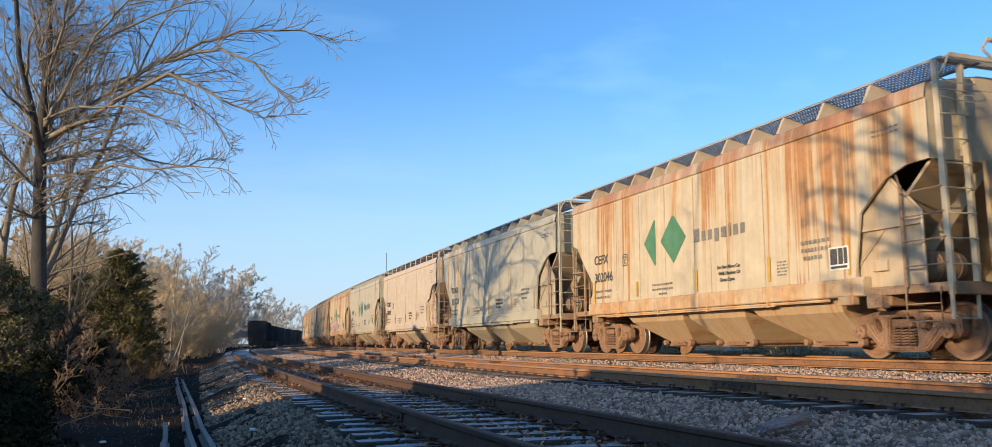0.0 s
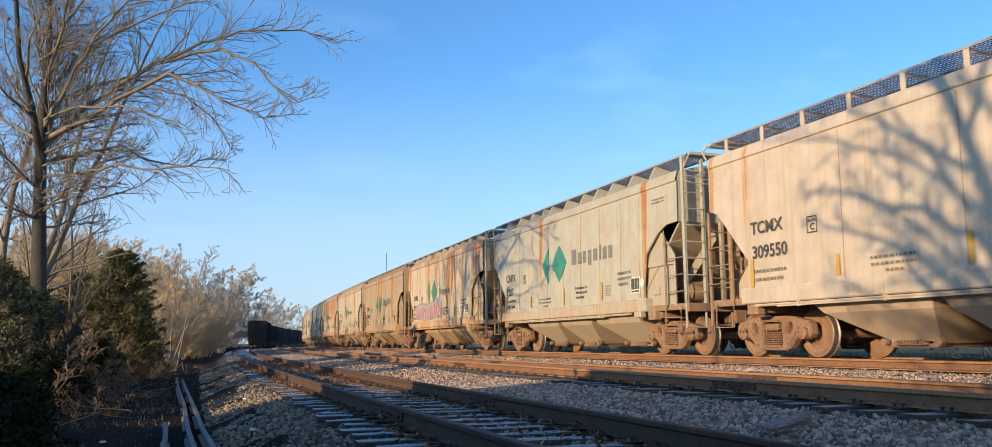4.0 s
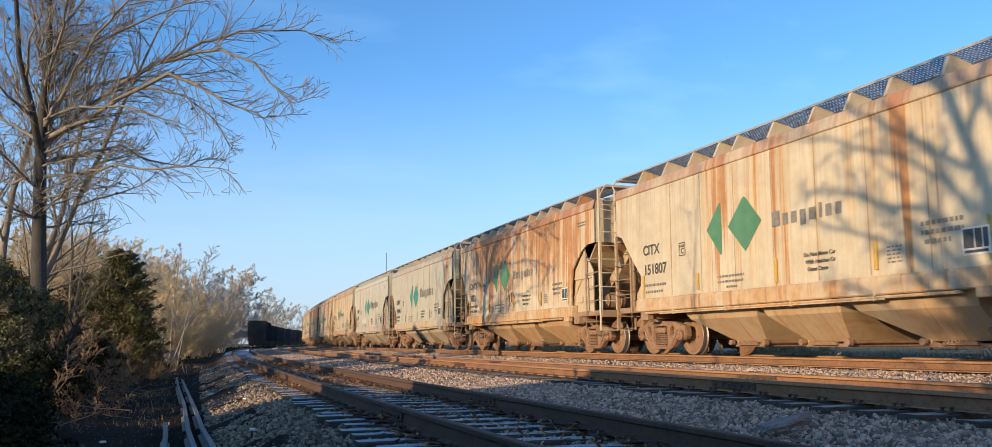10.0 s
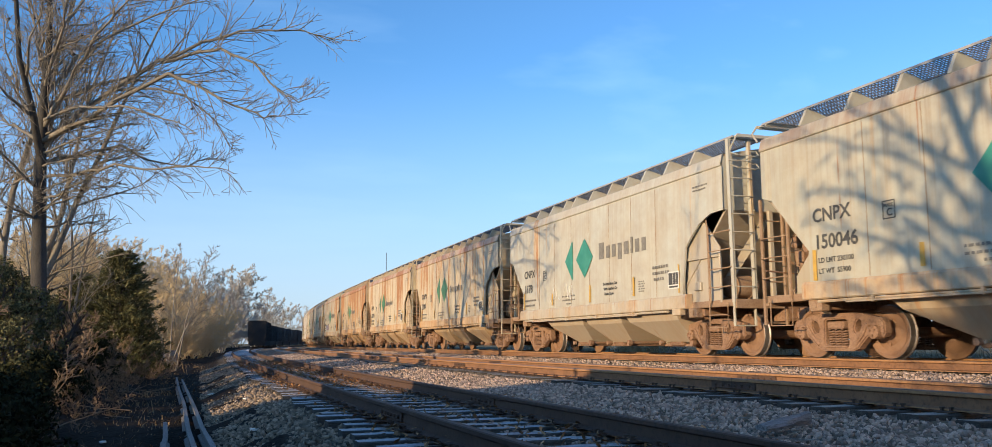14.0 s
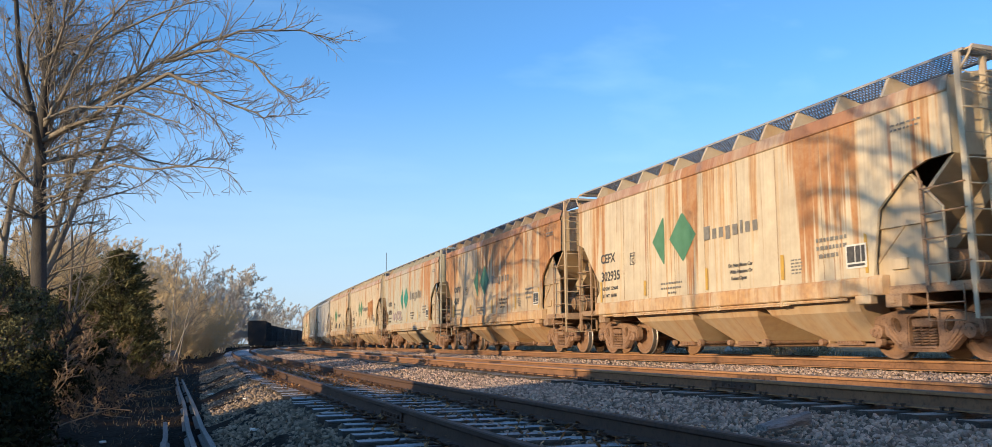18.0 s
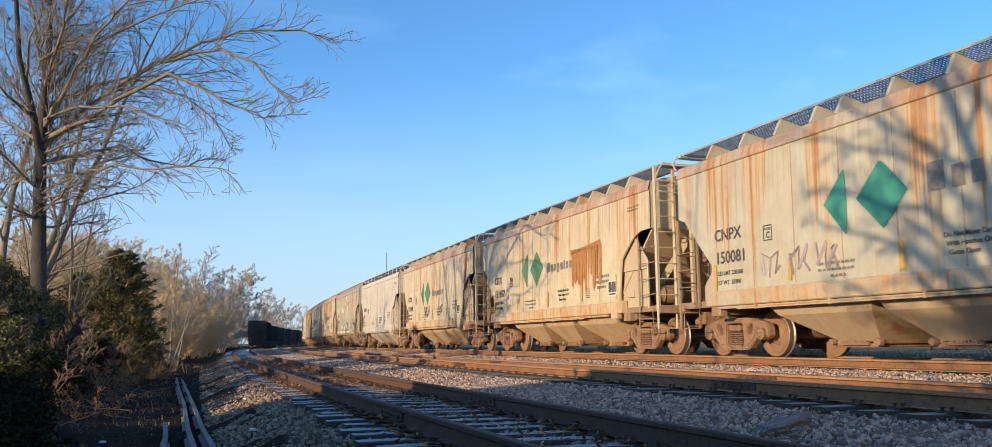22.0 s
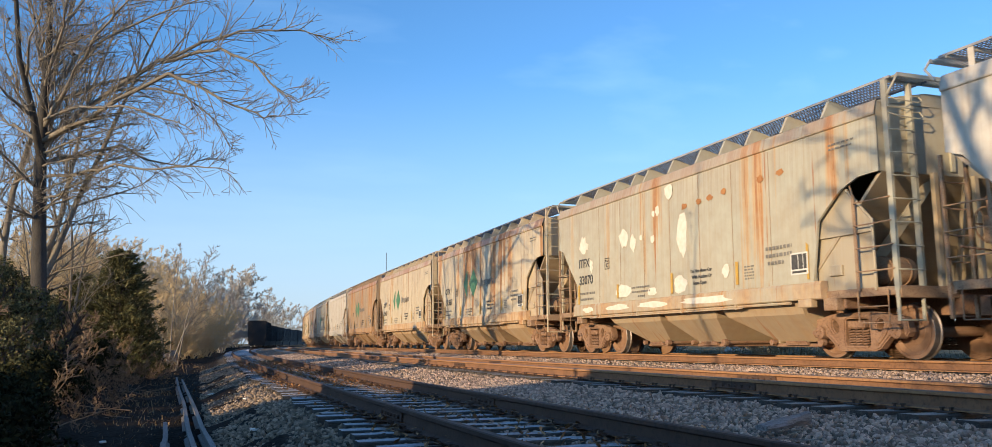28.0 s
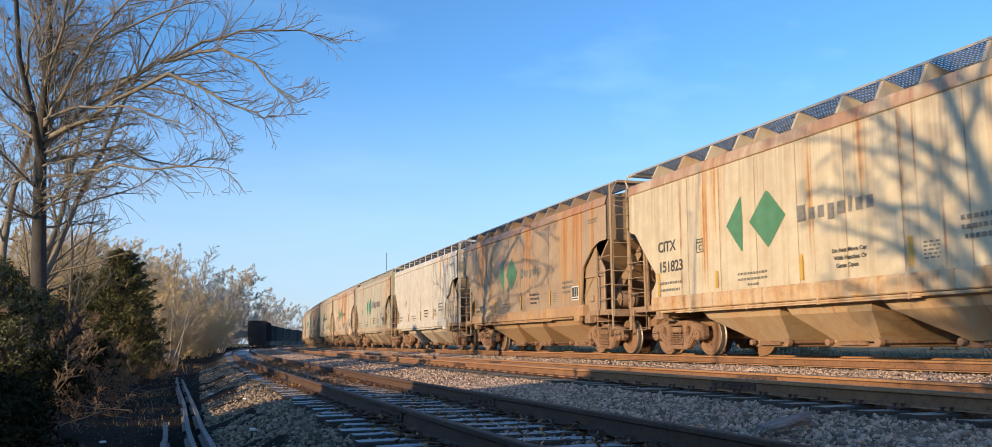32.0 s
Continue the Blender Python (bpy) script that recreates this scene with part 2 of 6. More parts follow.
M_WALL = simple("tan_siding", ((0.52, 0.42, 0.28), (0.46, 0.36, 0.24)), size=1.5, rough=0.85, strength=0.2)
M_ROOF = simple("brown_roofing", ((0.12, 0.08, 0.06), (0.16, 0.11, 0.085)), size=3.0, rough=0.9)
M_LOG = simple("split_log", ((0.36, 0.335, 0.325), (0.23, 0.205, 0.19), (0.09, 0.07, 0.055)), scale=(1.2, 9, 9), size=1.5, rough=0.9, strength=0.8, distance=0.02)


def ground_material():
    m, b = material("yard_ground", 0.95)
    vec = coords(m, (1, 1, 1))
    vor = node(m, "ShaderNodeTexVoronoi", Scale=15.0)
    link(m, vec, vor.inputs["Vector"])
    hue = node(m, "ShaderNodeSeparateColor")
    link(m, vor.outputs["Color"], hue.inputs[0])
    stones = mix(m, hue.outputs[0], (0.10, 0.082, 0.062), (0.30, 0.25, 0.19))
    stones = mix(m, ramp(m, noise_fac(m, vec, 0.6), 0.45, 0.75, 0, 0.5), stones, (0.22, 0.15, 0.09))
    # Earth near-black: shade of the overgrown bank is put into its colour.
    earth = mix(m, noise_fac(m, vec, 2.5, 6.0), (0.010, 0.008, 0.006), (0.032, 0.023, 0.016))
    field = mix(m, noise_fac(m, vec, 0.15, 6.0), (0.16, 0.13, 0.07), (0.26, 0.20, 0.11))
    bed = node(m, "ShaderNodeAttribute")
    bed.attribute_name = "bed"
    far = node(m, "ShaderNodeAttribute")
    far.attribute_name = "field"
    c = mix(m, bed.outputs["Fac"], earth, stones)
    c = mix(m, far.outputs["Fac"], c, field)
    link(m, c, b.inputs["Base Color"])
    height = maths(m, "ADD", vor.outputs["Distance"], maths(m, "MULTIPLY", noise_fac(m, vec, 30.0, 4.0), 0.6))
    bump(m, b, height, 0.9, 0.03)
    b.inputs["Specular IOR Level"].default_value = 0.1
    return m


M_GROUND = ground_material()


# ---- mesh helpers ----
class Shape:
    """Collects corners and faces; each face keeps a material number."""

    def __init__(self):
        self.v, self.f, self.k = [], [], []

    def add(self, verts, faces, k=0):
        n = len(self.v)
        self.v += [tuple(p) for p in verts]
        self.f += [tuple(i + n for i in face) for face in faces]
        self.k += [k] * len(faces)
        return self

    def box(self, x0, x1, y0, y1, z0, z1, k=0, c=0.0):
        """A box; c cuts its twelve edges."""
        if c <= 0:
            v = [(x, y, z) for x in (x0, x1) for y in (y0, y1) for z in (z0, z1)]
            return self.add(v, [(0, 1, 3, 2), (4, 6, 7, 5), (0, 4, 5, 1), (2, 3, 7, 6), (0, 2, 6, 4), (1, 5, 7, 3)], k)
        bm = bmesh.new()
        bmesh.ops.create_cube(bm, size=1)
        for q in bm.verts:
            q.co = ((x0 + x1) / 2 + q.co.x * (x1 - x0), (y0 + y1) / 2 + q.co.y * (y1 - y0), (z0 + z1) / 2 + q.co.z * (z1 - z0))
        bmesh.ops.bevel(bm, geom=bm.edges[:], offset=c, segments=1, affect="EDGES")
        bm.verts.index_update()
        self.add([q.co for q in bm.verts], [[q.index for q in f.verts] for f in bm.faces], k)
        bm.free()
        return self

    def prism(self, outline, axis, a, b, k=0):
        """An outline of (p, q) pairs drawn out from a to b along the axis 0, 1 or 2."""
        n = len(outline)
        place = {0: lambda p, q, w: (w, p, q), 1: lambda p, q, w: (p, w, q), 2: lambda p, q, w: (p, q, w)}[axis]
        v = [place(p, q, a) for p, q in outline] + [place(p, q, b) for p, q in outline]
        f = [tuple(range(n))[::-1], tuple(range(n, 2 * n))] + [(i, (i + 1) % n, n + (i + 1) % n, n + i) for i in range(n)]
        return self.add(v, f, k)

    def tube(self, points, radii, sides=6, k=0, closed=True):
        points = [Vector(p) for p in points]
        if isinstance(radii, (int, float)):
            radii = [radii] * len(points)
        v, f = [], []
        for i, p in enumerate(points):
            d = (points[min(i + 1, len(points) - 1)] - points[max(i - 1, 0)]).normalized()
            a = d.orthogonal().normalized() if abs(d.z) > 0.95 else d.cross(Vector((0, 0, 1))).normalized()
            c = d.cross(a)
            v += [p + radii[i] * (math.cos(2 * math.pi * j / sides) * a + math.sin(2 * math.pi * j / sides) * c) for j in range(sides)]
        for i in range(len(points) - 1):
            f += [(i * sides + j, i * sides + (j + 1) % sides, (i + 1) * sides + (j + 1) % sides, (i + 1) * sides + j) for j in range(sides)]
        if closed:
            f += [tuple(range(sides))[::-1], tuple(range((len(points) - 1) * sides, len(points) * sides))]
        return self.add(v, f, k)

    def lathe(self, profile, axis_y, z, sides=28, k=0):
        """A profile of (x, radius) turned about an axis along x through (y, z)."""
        n = len(profile)
        v = [(x, axis_y + r * math.cos(2 * math.pi * j / sides), z + r * math.sin(2 * math.pi * j / sides)) for j in range(sides) for x, r in profile]
        f = [(j * n + i, j * n + i + 1, ((j + 1) % sides) * n + i + 1, ((j + 1) % sides) * n + i) for j in range(sides) for i in range(n - 1)]
        return self.add(v, f, k)

    def mesh(self, name, *mats, smooth=False):
        me = bpy.data.meshes.new(name)
        me.from_pydata(self.v, [], self.f)
        for m in mats:
            me.materials.append(m)
        if len(mats) > 1:
            me.polygons.foreach_set("material_index", self.k)
        if smooth:
            me.polygons.foreach_set("use_smooth", [True] * len(me.polygons))
        me.update()
        return me


def part(name, shape, mats, parent, label="", smooth=False):
    mats = mats if isinstance(mats, tuple) else (mats,)
    me = shape if isinstance(shape, bpy.types.Mesh) else shape.mesh(name, *mats, smooth=smooth)
    ob = new(name, me)
    ob.parent = parent
    return tagged(ob, label)


def array_mesh(name, verts, faces, *mats):
    """A mesh from number arrays, quick for many small pieces. faces: rows of three or four corners."""
    verts, faces = np.asarray(verts, np.float32), np.asarray(faces, np.int32)
    me = bpy.data.meshes.new(name)
    me.vertices.add(len(verts))
    me.vertices.foreach_set("co", verts.ravel())
    me.loops.add(faces.size)
    me.loops.foreach_set("vertex_index", faces.ravel())
    me.polygons.add(len(faces))
    me.polygons.foreach_set("loop_start", np.arange(0, faces.size, faces.shape[1], dtype=np.int32))
    for m in mats:
        me.materials.append(m)
    me.update(calc_edges=True)
    return me


# ---- plan: three concentric tracks that bend away to the right ----
GRID = np.arange(-80.0, 460.0, 1.0)
TURN = 0.6565e-3 * GRID + 0.3566e-5 * GRID ** 2 / 2
STEP_X = np.concatenate([[0], np.cumsum((np.sin(TURN[1:]) + np.sin(TURN[:-1])) / 2)])
STEP_Y = np.concatenate([[0], np.cumsum((np.cos(TURN[1:]) + np.cos(TURN[:-1])) / 2)])
ZERO = 80
LINE_X, LINE_Y = 11.992 + STEP_X - STEP_X[ZERO], STEP_Y - STEP_Y[ZERO]
OFF = {1: -9.187, 2: -4.521, 3: 0.0}       # centre lines, metres to the right of the train's
TOP = {1: -0.296, 2: -0.150, 3: 0.0}       # rail tops


def along(s, off=0.0):
    """The plan place at s metres along the train's track, off metres to its right, and the heading."""
    x, y, a = np.interp(s, GRID, LINE_X), np.interp(s, GRID, LINE_Y), np.interp(s, GRID, TURN)
    return x + off * np.cos(a), y - off * np.sin(a), a


# Left of -14 an unseen bank is added to shade the near tracks.
PROFILE_U = [-2000, -60, -24, -19, -17.2, -15.4, -14.0, -13.0, -12.2, -11.6, -10.75, -10.3, -8.0, -7.4, -6.2, -5.8, -3.2, -2.6, -1.7, 1.9, 2.6, 4.6, 11, 13, 16, 30, 2000]
PROFILE_Z = [2.4, 2.3, 2.22, 2.36, 2.39, 0.5, -0.75, -0.98, -0.98, -0.92, -0.62, -0.54, -0.53, -0.50, -0.43, -0.40, -0.37, -0.30, -0.215, -0.215, -0.28, -1.0, -1.0, -0.5, -0.36, -0.42, -0.9]


def height(u, y):
    """Ground height u metres right of the train's track; the unseen shading bank on its left sinks beyond the near
    trees.
    """
    z = np.interp(u, PROFILE_U, PROFILE_Z)
    low = np.interp(u, [-2000, -40, -16, -14.0, -13.0], [0.6, -0.2, -0.5, -0.9, -1.0])
    k = np.clip((y - 7.3) / 2.0, 0, 1)
    return np.where(u < -13.0, z * (1 - k) + low * k, z)


def road_bed():
    us = np.concatenate([[-2000, -900, -400, -180, -90, -60, -40, -30], np.arange(-26, -15, 0.8), np.arange(-15, 5.2, 0.2), [6, 8, 12, 18, 30, 60, 120, 300, 800, 2000]])
    ys = np.concatenate([[-900, -300, -120, -60, -30, -18], np.arange(-12, 45, 0.3), np.arange(45, 130, 1.5), np.arange(130, 460, 15), [600, 900, 1500, 2500]])
    cx = np.interp(ys, LINE_Y, LINE_X)
    ca = np.cos(np.interp(ys, LINE_Y, TURN))
    u, y = np.meshgrid(us, ys)
    x = cx[:, None] + u / ca[:, None]
    z = height(u, y)
    rng = np.random.default_rng(3)
    rough = rng.normal(0, 1, u.shape)
    near = (np.abs(u + 5) < 12)
    z = z + np.where(near, rough * np.where(u < -10.9, 0.022, 0.008), 0)
    lump = np.array([[noise.noise((a * 0.5, b * 0.5, 0.0)) for a in us] for b in ys])
    z = z + np.where(u < -11.0, lump * 0.13, 0.0)
    n, w = u.shape
    i = np.arange(n * w).reshape(n, w)
    faces = np.stack([i[:-1, :-1], i[:-1, 1:], i[1:, 1:], i[1:, :-1]], -1).reshape(-1, 4)
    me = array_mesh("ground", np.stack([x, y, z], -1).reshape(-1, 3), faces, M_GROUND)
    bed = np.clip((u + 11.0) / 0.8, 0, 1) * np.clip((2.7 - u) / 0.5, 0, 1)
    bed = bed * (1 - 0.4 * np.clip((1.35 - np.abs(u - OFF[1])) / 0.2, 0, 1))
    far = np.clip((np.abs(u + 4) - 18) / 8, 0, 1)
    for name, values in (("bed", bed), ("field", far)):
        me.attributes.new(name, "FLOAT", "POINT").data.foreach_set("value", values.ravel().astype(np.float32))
    tagged(new("ground", me), "gravel yard ground with earth ditch, weedy bank and unseen shading bank", "ground", kind="structure")


road_bed()

RAIL = [(-0.068, -0.172), (-0.068, -0.160), (-0.012, -0.142), (-0.009, -0.055), (-0.036, -0.040), (-0.0375, -0.010), (-0.030, -0.001),
        (0.030, -0.001), (0.0375, -0.010), (0.036, -0.040), (0.009, -0.055), (0.012, -0.142), (0.068, -0.160), (0.068, -0.172)]


def rail_mesh(off, top, mats):
    ss = np.concatenate([np.arange(-40, 60, 2.0), np.arange(60, 330, 5.0)])
    sh = Shape()
    n = len(RAIL)
    v = []
    for s in ss:
        for p, q in RAIL:
            x, y, a = along(s, off + p)
            v.append((x, y, top + q))
    f, k = [], []
    for i in range(len(ss) - 1):
        for j in range(n):
            f.append((i * n + j, i * n + (j + 1) % n, (i + 1) * n + (j + 1) % n, (i + 1) * n + j))
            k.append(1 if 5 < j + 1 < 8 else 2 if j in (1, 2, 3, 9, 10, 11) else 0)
    f += [tuple(range(n)), tuple(range((len(ss) - 1) * n, len(ss) * n))[::-1]]
    sh.add(v, f)
    sh.k = k + [0, 0]
    return sh.mesh("rail", *mats)


def tie_shape(rng, length=2.6):
    """A worn wooden tie, along x, with uneven edges and end checks."""
    xs = np.linspace(-length / 2, length / 2, 9)
    v = []
    for x in xs:
        w, h = 0.115 + rng.uniform(-0.008, 0.006), rng.uniform(-0.010, 0.002)
        v += [(x, -w, -0.17), (x, -w, -0.012 + h), (x, -w + 0.015, h), (x, w - 0.015, h + rng.uniform(-0.004, 0.004)), (x, w, -0.014 + h), (x, w, -0.17)]
    f = [tuple(range(6)), tuple(range(48, 54))[::-1]]
    for i in range(8):
        f += [(i * 6 + j, (i + 1) * 6 + j, (i + 1) * 6 + (j + 1) % 6, i * 6 + (j + 1) % 6) for j in range(6)]
    sh = Shape().add(v, f)
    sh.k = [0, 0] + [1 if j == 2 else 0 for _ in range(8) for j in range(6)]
    return sh


def plate_shape():
    """A tie plate with four spikes, x across the track."""
    sh = Shape().box(-0.17, 0.17, -0.09, 0.09, 0.0, 0.016, c=0.003)
    for x, y in ((-0.095, -0.05), (-0.095, 0.05), (0.095, -0.05), (0.095, 0.05)):
        sh.box(x - 0.011, x + 0.011, y - 0.010, y + 0.010, 0.0, 0.045)
        sh.box(x - 0.018 - 0.008 * (x > 0), x + 0.018 + 0.008 * (x < 0), y - 0.013, y + 0.013, 0.04, 0.052)
    return sh


def tracks():
    rng = np.random.default_rng(11)
    tie_meshes = {k: [tie_shape(rng).mesh("sleeper", M_TIESIDE, k) for _ in range(5)] for k in (M_TIE, M_FROST)}
    plate = plate_shape().mesh("tie_plate", M_RAILOLD)
    bar = Shape()
    for q in (-1, 1):
        bar.prism([(q * 0.012, -0.138), (q * 0.036, -0.130), (q * 0.030, -0.075), (q * 0.034, -0.047), (q * 0.010, -0.052)], 1, -0.46, 0.46)
        for y in (-0.36, -0.20, -0.07, 0.07, 0.20, 0.36):
            bar.lathe([(q * 0.028, 0.0), (q * 0.055, 0.0), (q * 0.055, 0.019), (q * 0.028, 0.021)], y, -0.092, 6)
    bar.box(-0.0376, 0.0376, -0.004, 0.004, -0.045, 0.0005)
    joint = bar.mesh("joint_bar", M_RAILOLD)
    about = {1: "disused siding track with dark rusty rails on frosted ties", 2: "idle track with orange rusty rails on ballast", 3: "main track with rusty rails under the train"}
    for n in (1, 2, 3):
        track = tagged(new("railway_track"), about[n], "railway track", "yard tracks", "structure")
        track.location = (along(0, OFF[n])[0], 0, TOP[n])
        inv = Matrix.Translation(-track.location)
        for side in (-0.7525, 0.7525):
            ob = part("rail", rail_mesh(OFF[n] + side, TOP[n], (M_RAILOLD if n == 1 else M_RAIL, M_RAILOLD if n == 1 else M_HEAD, M_RAILOLD if n == 1 else M_WEBSHADE)), (), track)
            ob.matrix_parent_inverse = inv
        if n < 3:
            for side in (-0.7525, 0.7525):
                for at in (8.6, 20.4, 32.3):
                    jx, jy, ja = along(at + side + n * 0.7, OFF[n] + side)
                    ob = part("joint_bar", joint, (), track)
                    ob.matrix_parent_inverse = inv
                    ob.matrix_basis = Matrix.Translation((jx, jy, TOP[n])) @ Matrix.Rotation(-ja, 4, "Z")
        s, far = -3.0, Shape()
        while s < 150:
            s += 0.52 + rng.uniform(-0.04, 0.04)
            x, y, a = along(s, OFF[n] + rng.uniform(-0.09, 0.09))
            m = Matrix.Translation((x, y, TOP[n] - 0.189 + rng.uniform(-0.012, 0.006))) @ Matrix.Rotation(-a + rng.uniform(-0.025, 0.025), 4, "Z")
            if s < 62:
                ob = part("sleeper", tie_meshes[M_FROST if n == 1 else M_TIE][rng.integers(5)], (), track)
                ob.matrix_parent_inverse = inv
                ob.matrix_basis = m
                if s < 24 and n < 3:
                    for side in (-0.7525, 0.7525):
                        px, py, pa = along(s, OFF[n] + side)
                        ob = part("tie_plate", plate, (), track)
                        ob.matrix_parent_inverse = inv
                        ob.matrix_basis = Matrix.Translation((px, py, TOP[n] - 0.188)) @ Matrix.Rotation(-pa, 4, "Z")
            else:
                base = tie_shape(rng)
                far.add([m @ Vector(p) for p in base.v], base.f)
        ob = part("far_sleepers", far, M_FROST if n == 1 else M_TIE, track)
        ob.matrix_parent_inverse = inv
        ob["kind"] = "stuff"


# ---- hopper cars ----
# Car space: y along the car (away from the camera), -x the side that the camera sees, z = 0 on the rails.
def side_x(z):
    return 1.626 - (z - 1.1) * 0.0131


SEAMS = [-6.29, -5.41, -4.66, -3.55, -2.35, -1.15, 0.05, 1.25, 2.45, 3.65, 5.05, 6.0, 6.29]
FINS = [-5.04, -3.94, -2.84, -1.94, -1.04, 0.11, 1.26, 1.91, 2.91, 4.01, 5.16]


def low_edge(y, ribbed=True):
    if not ribbed and y < -4.4:
        return float(np.interp(y, [-6.29, -5.6, -5.25, -5.05, -4.98, -4.7, -4.55, -4.46, -4.45], [3.03, 2.98, 2.78, 2.5, 2.38, 2.32, 2.15, 1.85, 1.34]))
    if -4.75 <= y <= -4.66:
        return 1.34
    return float(np.interp(y, [-6.29, -5.86, -5.41, -4.66, -4.659, 5.05, 5.051, 5.10, 6.0, 6.29], [3.03, 3.01, 2.86, 2.23, 1.34, 1.34, 1.90, 1.95, 2.95, 3.05]))


def side_sheet(sign, ribbed=True):
    """One side: plates that belly out a little between welded seams, a crease and a leaning band under the eave, a turned lower edge."""
    sh = Shape()
    ys = []
    for a, b in zip(SEAMS[:-1], SEAMS[1:]):
        steps = 4 if b - a > 0.6 else 2
        ys += [a + (b - a) * i / steps for i in range(steps)]
    ys += [6.29]
    ys = sorted(set(ys) | ({-4.659, 5.051} if ribbed else {-5.6, -5.25, -5.05, -4.98, -4.85, -4.7, -4.55, -4.46, -4.45, 5.051}))
    levels = 7
    rows = []
    for y in ys:
        lo = low_edge(y, ribbed)
        i = max(j for j in range(len(SEAMS)) if SEAMS[j] <= y + 1e-6)
        t = 0.0 if i == len(SEAMS) - 1 else (y - SEAMS[i]) / (SEAMS[i + 1] - SEAMS[i])
        belly = 0.016 * math.sin(math.pi * t) if ribbed else 0.004 * math.sin(math.pi * t)
        col = []
        for k in range(levels):
            z = lo + (3.96 - lo) * k / (levels - 1)
            col.append((sign * (side_x(z) + belly * min(1.0, (3.96 - z) * 2.5)), y, z))
        col += [(sign * 1.618, y, 3.975), (sign * 1.622, y, 4.000), (sign * 1.565, y, 4.20), (sign * 1.535, y, 4.225), (sign * 1.48, y, 4.225)]
        rows.append(col)
    n = len(rows[0])
    flat = [p for col in rows for p in col]
    f = [(i * n + j, (i + 1) * n + j, (i + 1) * n + j + 1, i * n + j + 1) for i in range(len(rows) - 1) for j in range(n - 1)]
    sh.add(flat, f)
    # folded lower edge, which gives the plate its depth
    for i in range(len(rows) - 1):
        a, b = rows[i][0], rows[i + 1][0]
        sh.add([a, b, (b[0] - sign * 0.045, b[1], b[2]), (a[0] - sign * 0.045, a[1], a[2])], [(0, 1, 2, 3)])
    sh.add([(sign * side_x(1.34), -4.659, 1.34), (sign * side_x(2.23), -4.659, 2.23), (sign * (side_x(2.23) - 0.09), -4.659, 2.23), (sign * (side_x(1.34) - 0.09), -4.659, 1.34)], [(0, 1, 2, 3)])
    return sh


def roof_shape():
    sec = [(-1.50, 4.215), (-1.0, 4.33), (-0.45, 4.42), (0.45, 4.42), (1.0, 4.33), (1.50, 4.215), (1.50, 4.19), (-1.50, 4.19)]
    return Shape().prism(sec, 1, -6.27, 6.27)


def end_sheet(sign):
    """The upper end wall."""
    y = sign * 6.24
    return Shape().prism([(-1.57, 3.04), (1.57, 3.04), (1.55, 4.21), (1.0, 4.32), (-1.0, 4.32), (-1.55, 4.21)], 1, y - 0.02, y + 0.02)


def slope_sheet(sign):
    """The sheet that slopes in under the hood."""
    return Shape().prism([(sign * 6.21, 3.06), (sign * 6.26, 3.03), (sign * 4.15, 1.08), (sign * 4.10, 1.11)], 0, -1.5, 1.5)


def end_panel(sign, side):
    """The recessed plate that closes the corner under the hood of an end."""
    if sign < 0:
        x = side * 1.50
        up = [(-4.52, 2.13), (-4.52, 2.25), (-5.36, 2.90), (-5.44, 2.90), (-5.98, 2.30), (-5.98, 2.13)]
        low = [(-4.52, 1.12), (-4.52, 2.10), (-5.98, 2.10), (-5.98, 1.12)]
        sh = Shape().prism(up, 0, x - 0.012, x + 0.012).prism(low, 0, x - side * 0.035 - 0.012, x - side * 0.02 + 0.012)
        # creased joint, folded rim and the small hatch near the sill
        sh.box(*sorted((x - side * 0.02, x + side * 0.03)), -5.98, -4.56, 2.09, 2.14)
        sh.tube([(x + side * 0.01, -5.40, 2.90), (x + side * 0.02, -5.99, 2.28), (x + side * 0.02, -5.99, 1.12)], 0.028, 5)
        return sh.box(*sorted((x - side * 0.02, x + side * 0.03)), -5.25, -4.95, 1.42, 1.60, c=0.008)
    x = side * 1.36
    up = [(4.85, 2.16), (5.45, 2.16), (6.18, 3.02), (5.95, 3.02), (4.85, 2.0)]
    low = [(4.85, 1.12), (4.85, 2.13), (5.1, 2.13), (5.7, 1.5), (5.7, 1.12)]
    return Shape().prism(up, 0, x - 0.012, x + 0.012).prism(low, 0, x - 0.012, x + 0.016 * side + 0.012)


def running_board(side):
    """Open grating along one eave: side bars, many cross bars, and the fold at each end."""
    sh = Shape()
    x0, x1 = sorted((side * 0.60, side * 1.40))
    sh.box(*sorted((side * 0.60, side * 0.612)), -6.45, 6.45, 4.545, 4.595)
    for i in range(1, 11):
        x = x0 + (x1 - x0) * i / 11
        sh.box(x - 0.003, x + 0.003, -6.45, 6.45, 4.573, 4.590)
    y = -6.45
    while y < 6.45:
        sh.box(x0, x1, y, y + 0.010, 4.575, 4.588)
        y += 0.075
    return sh


def end_board(sign):
    """Crosswise grating and frame over an end, with corner brackets."""
    sh = Shape()
    y0, y1 = sorted((sign * 6.30, sign * 6.62))
    for y in (y0, y1 - 0.03):
        sh.box(-1.40, 1.40, y, y + 0.03, 4.530, 4.595)
    x = -1.36
    while x < 1.38:
        sh.box(x, x + 0.012, y0, y1, 4.557, 4.587)
        x += 0.075
    for side in (-1, 1):
        sh.tube([(side * 1.40, sign * 6.60, 4.565), (side * 1.50, sign * 6.62, 4.42), (side * 1.52, sign * 6.44, 4.20)], 0.022, 5)
    return sh


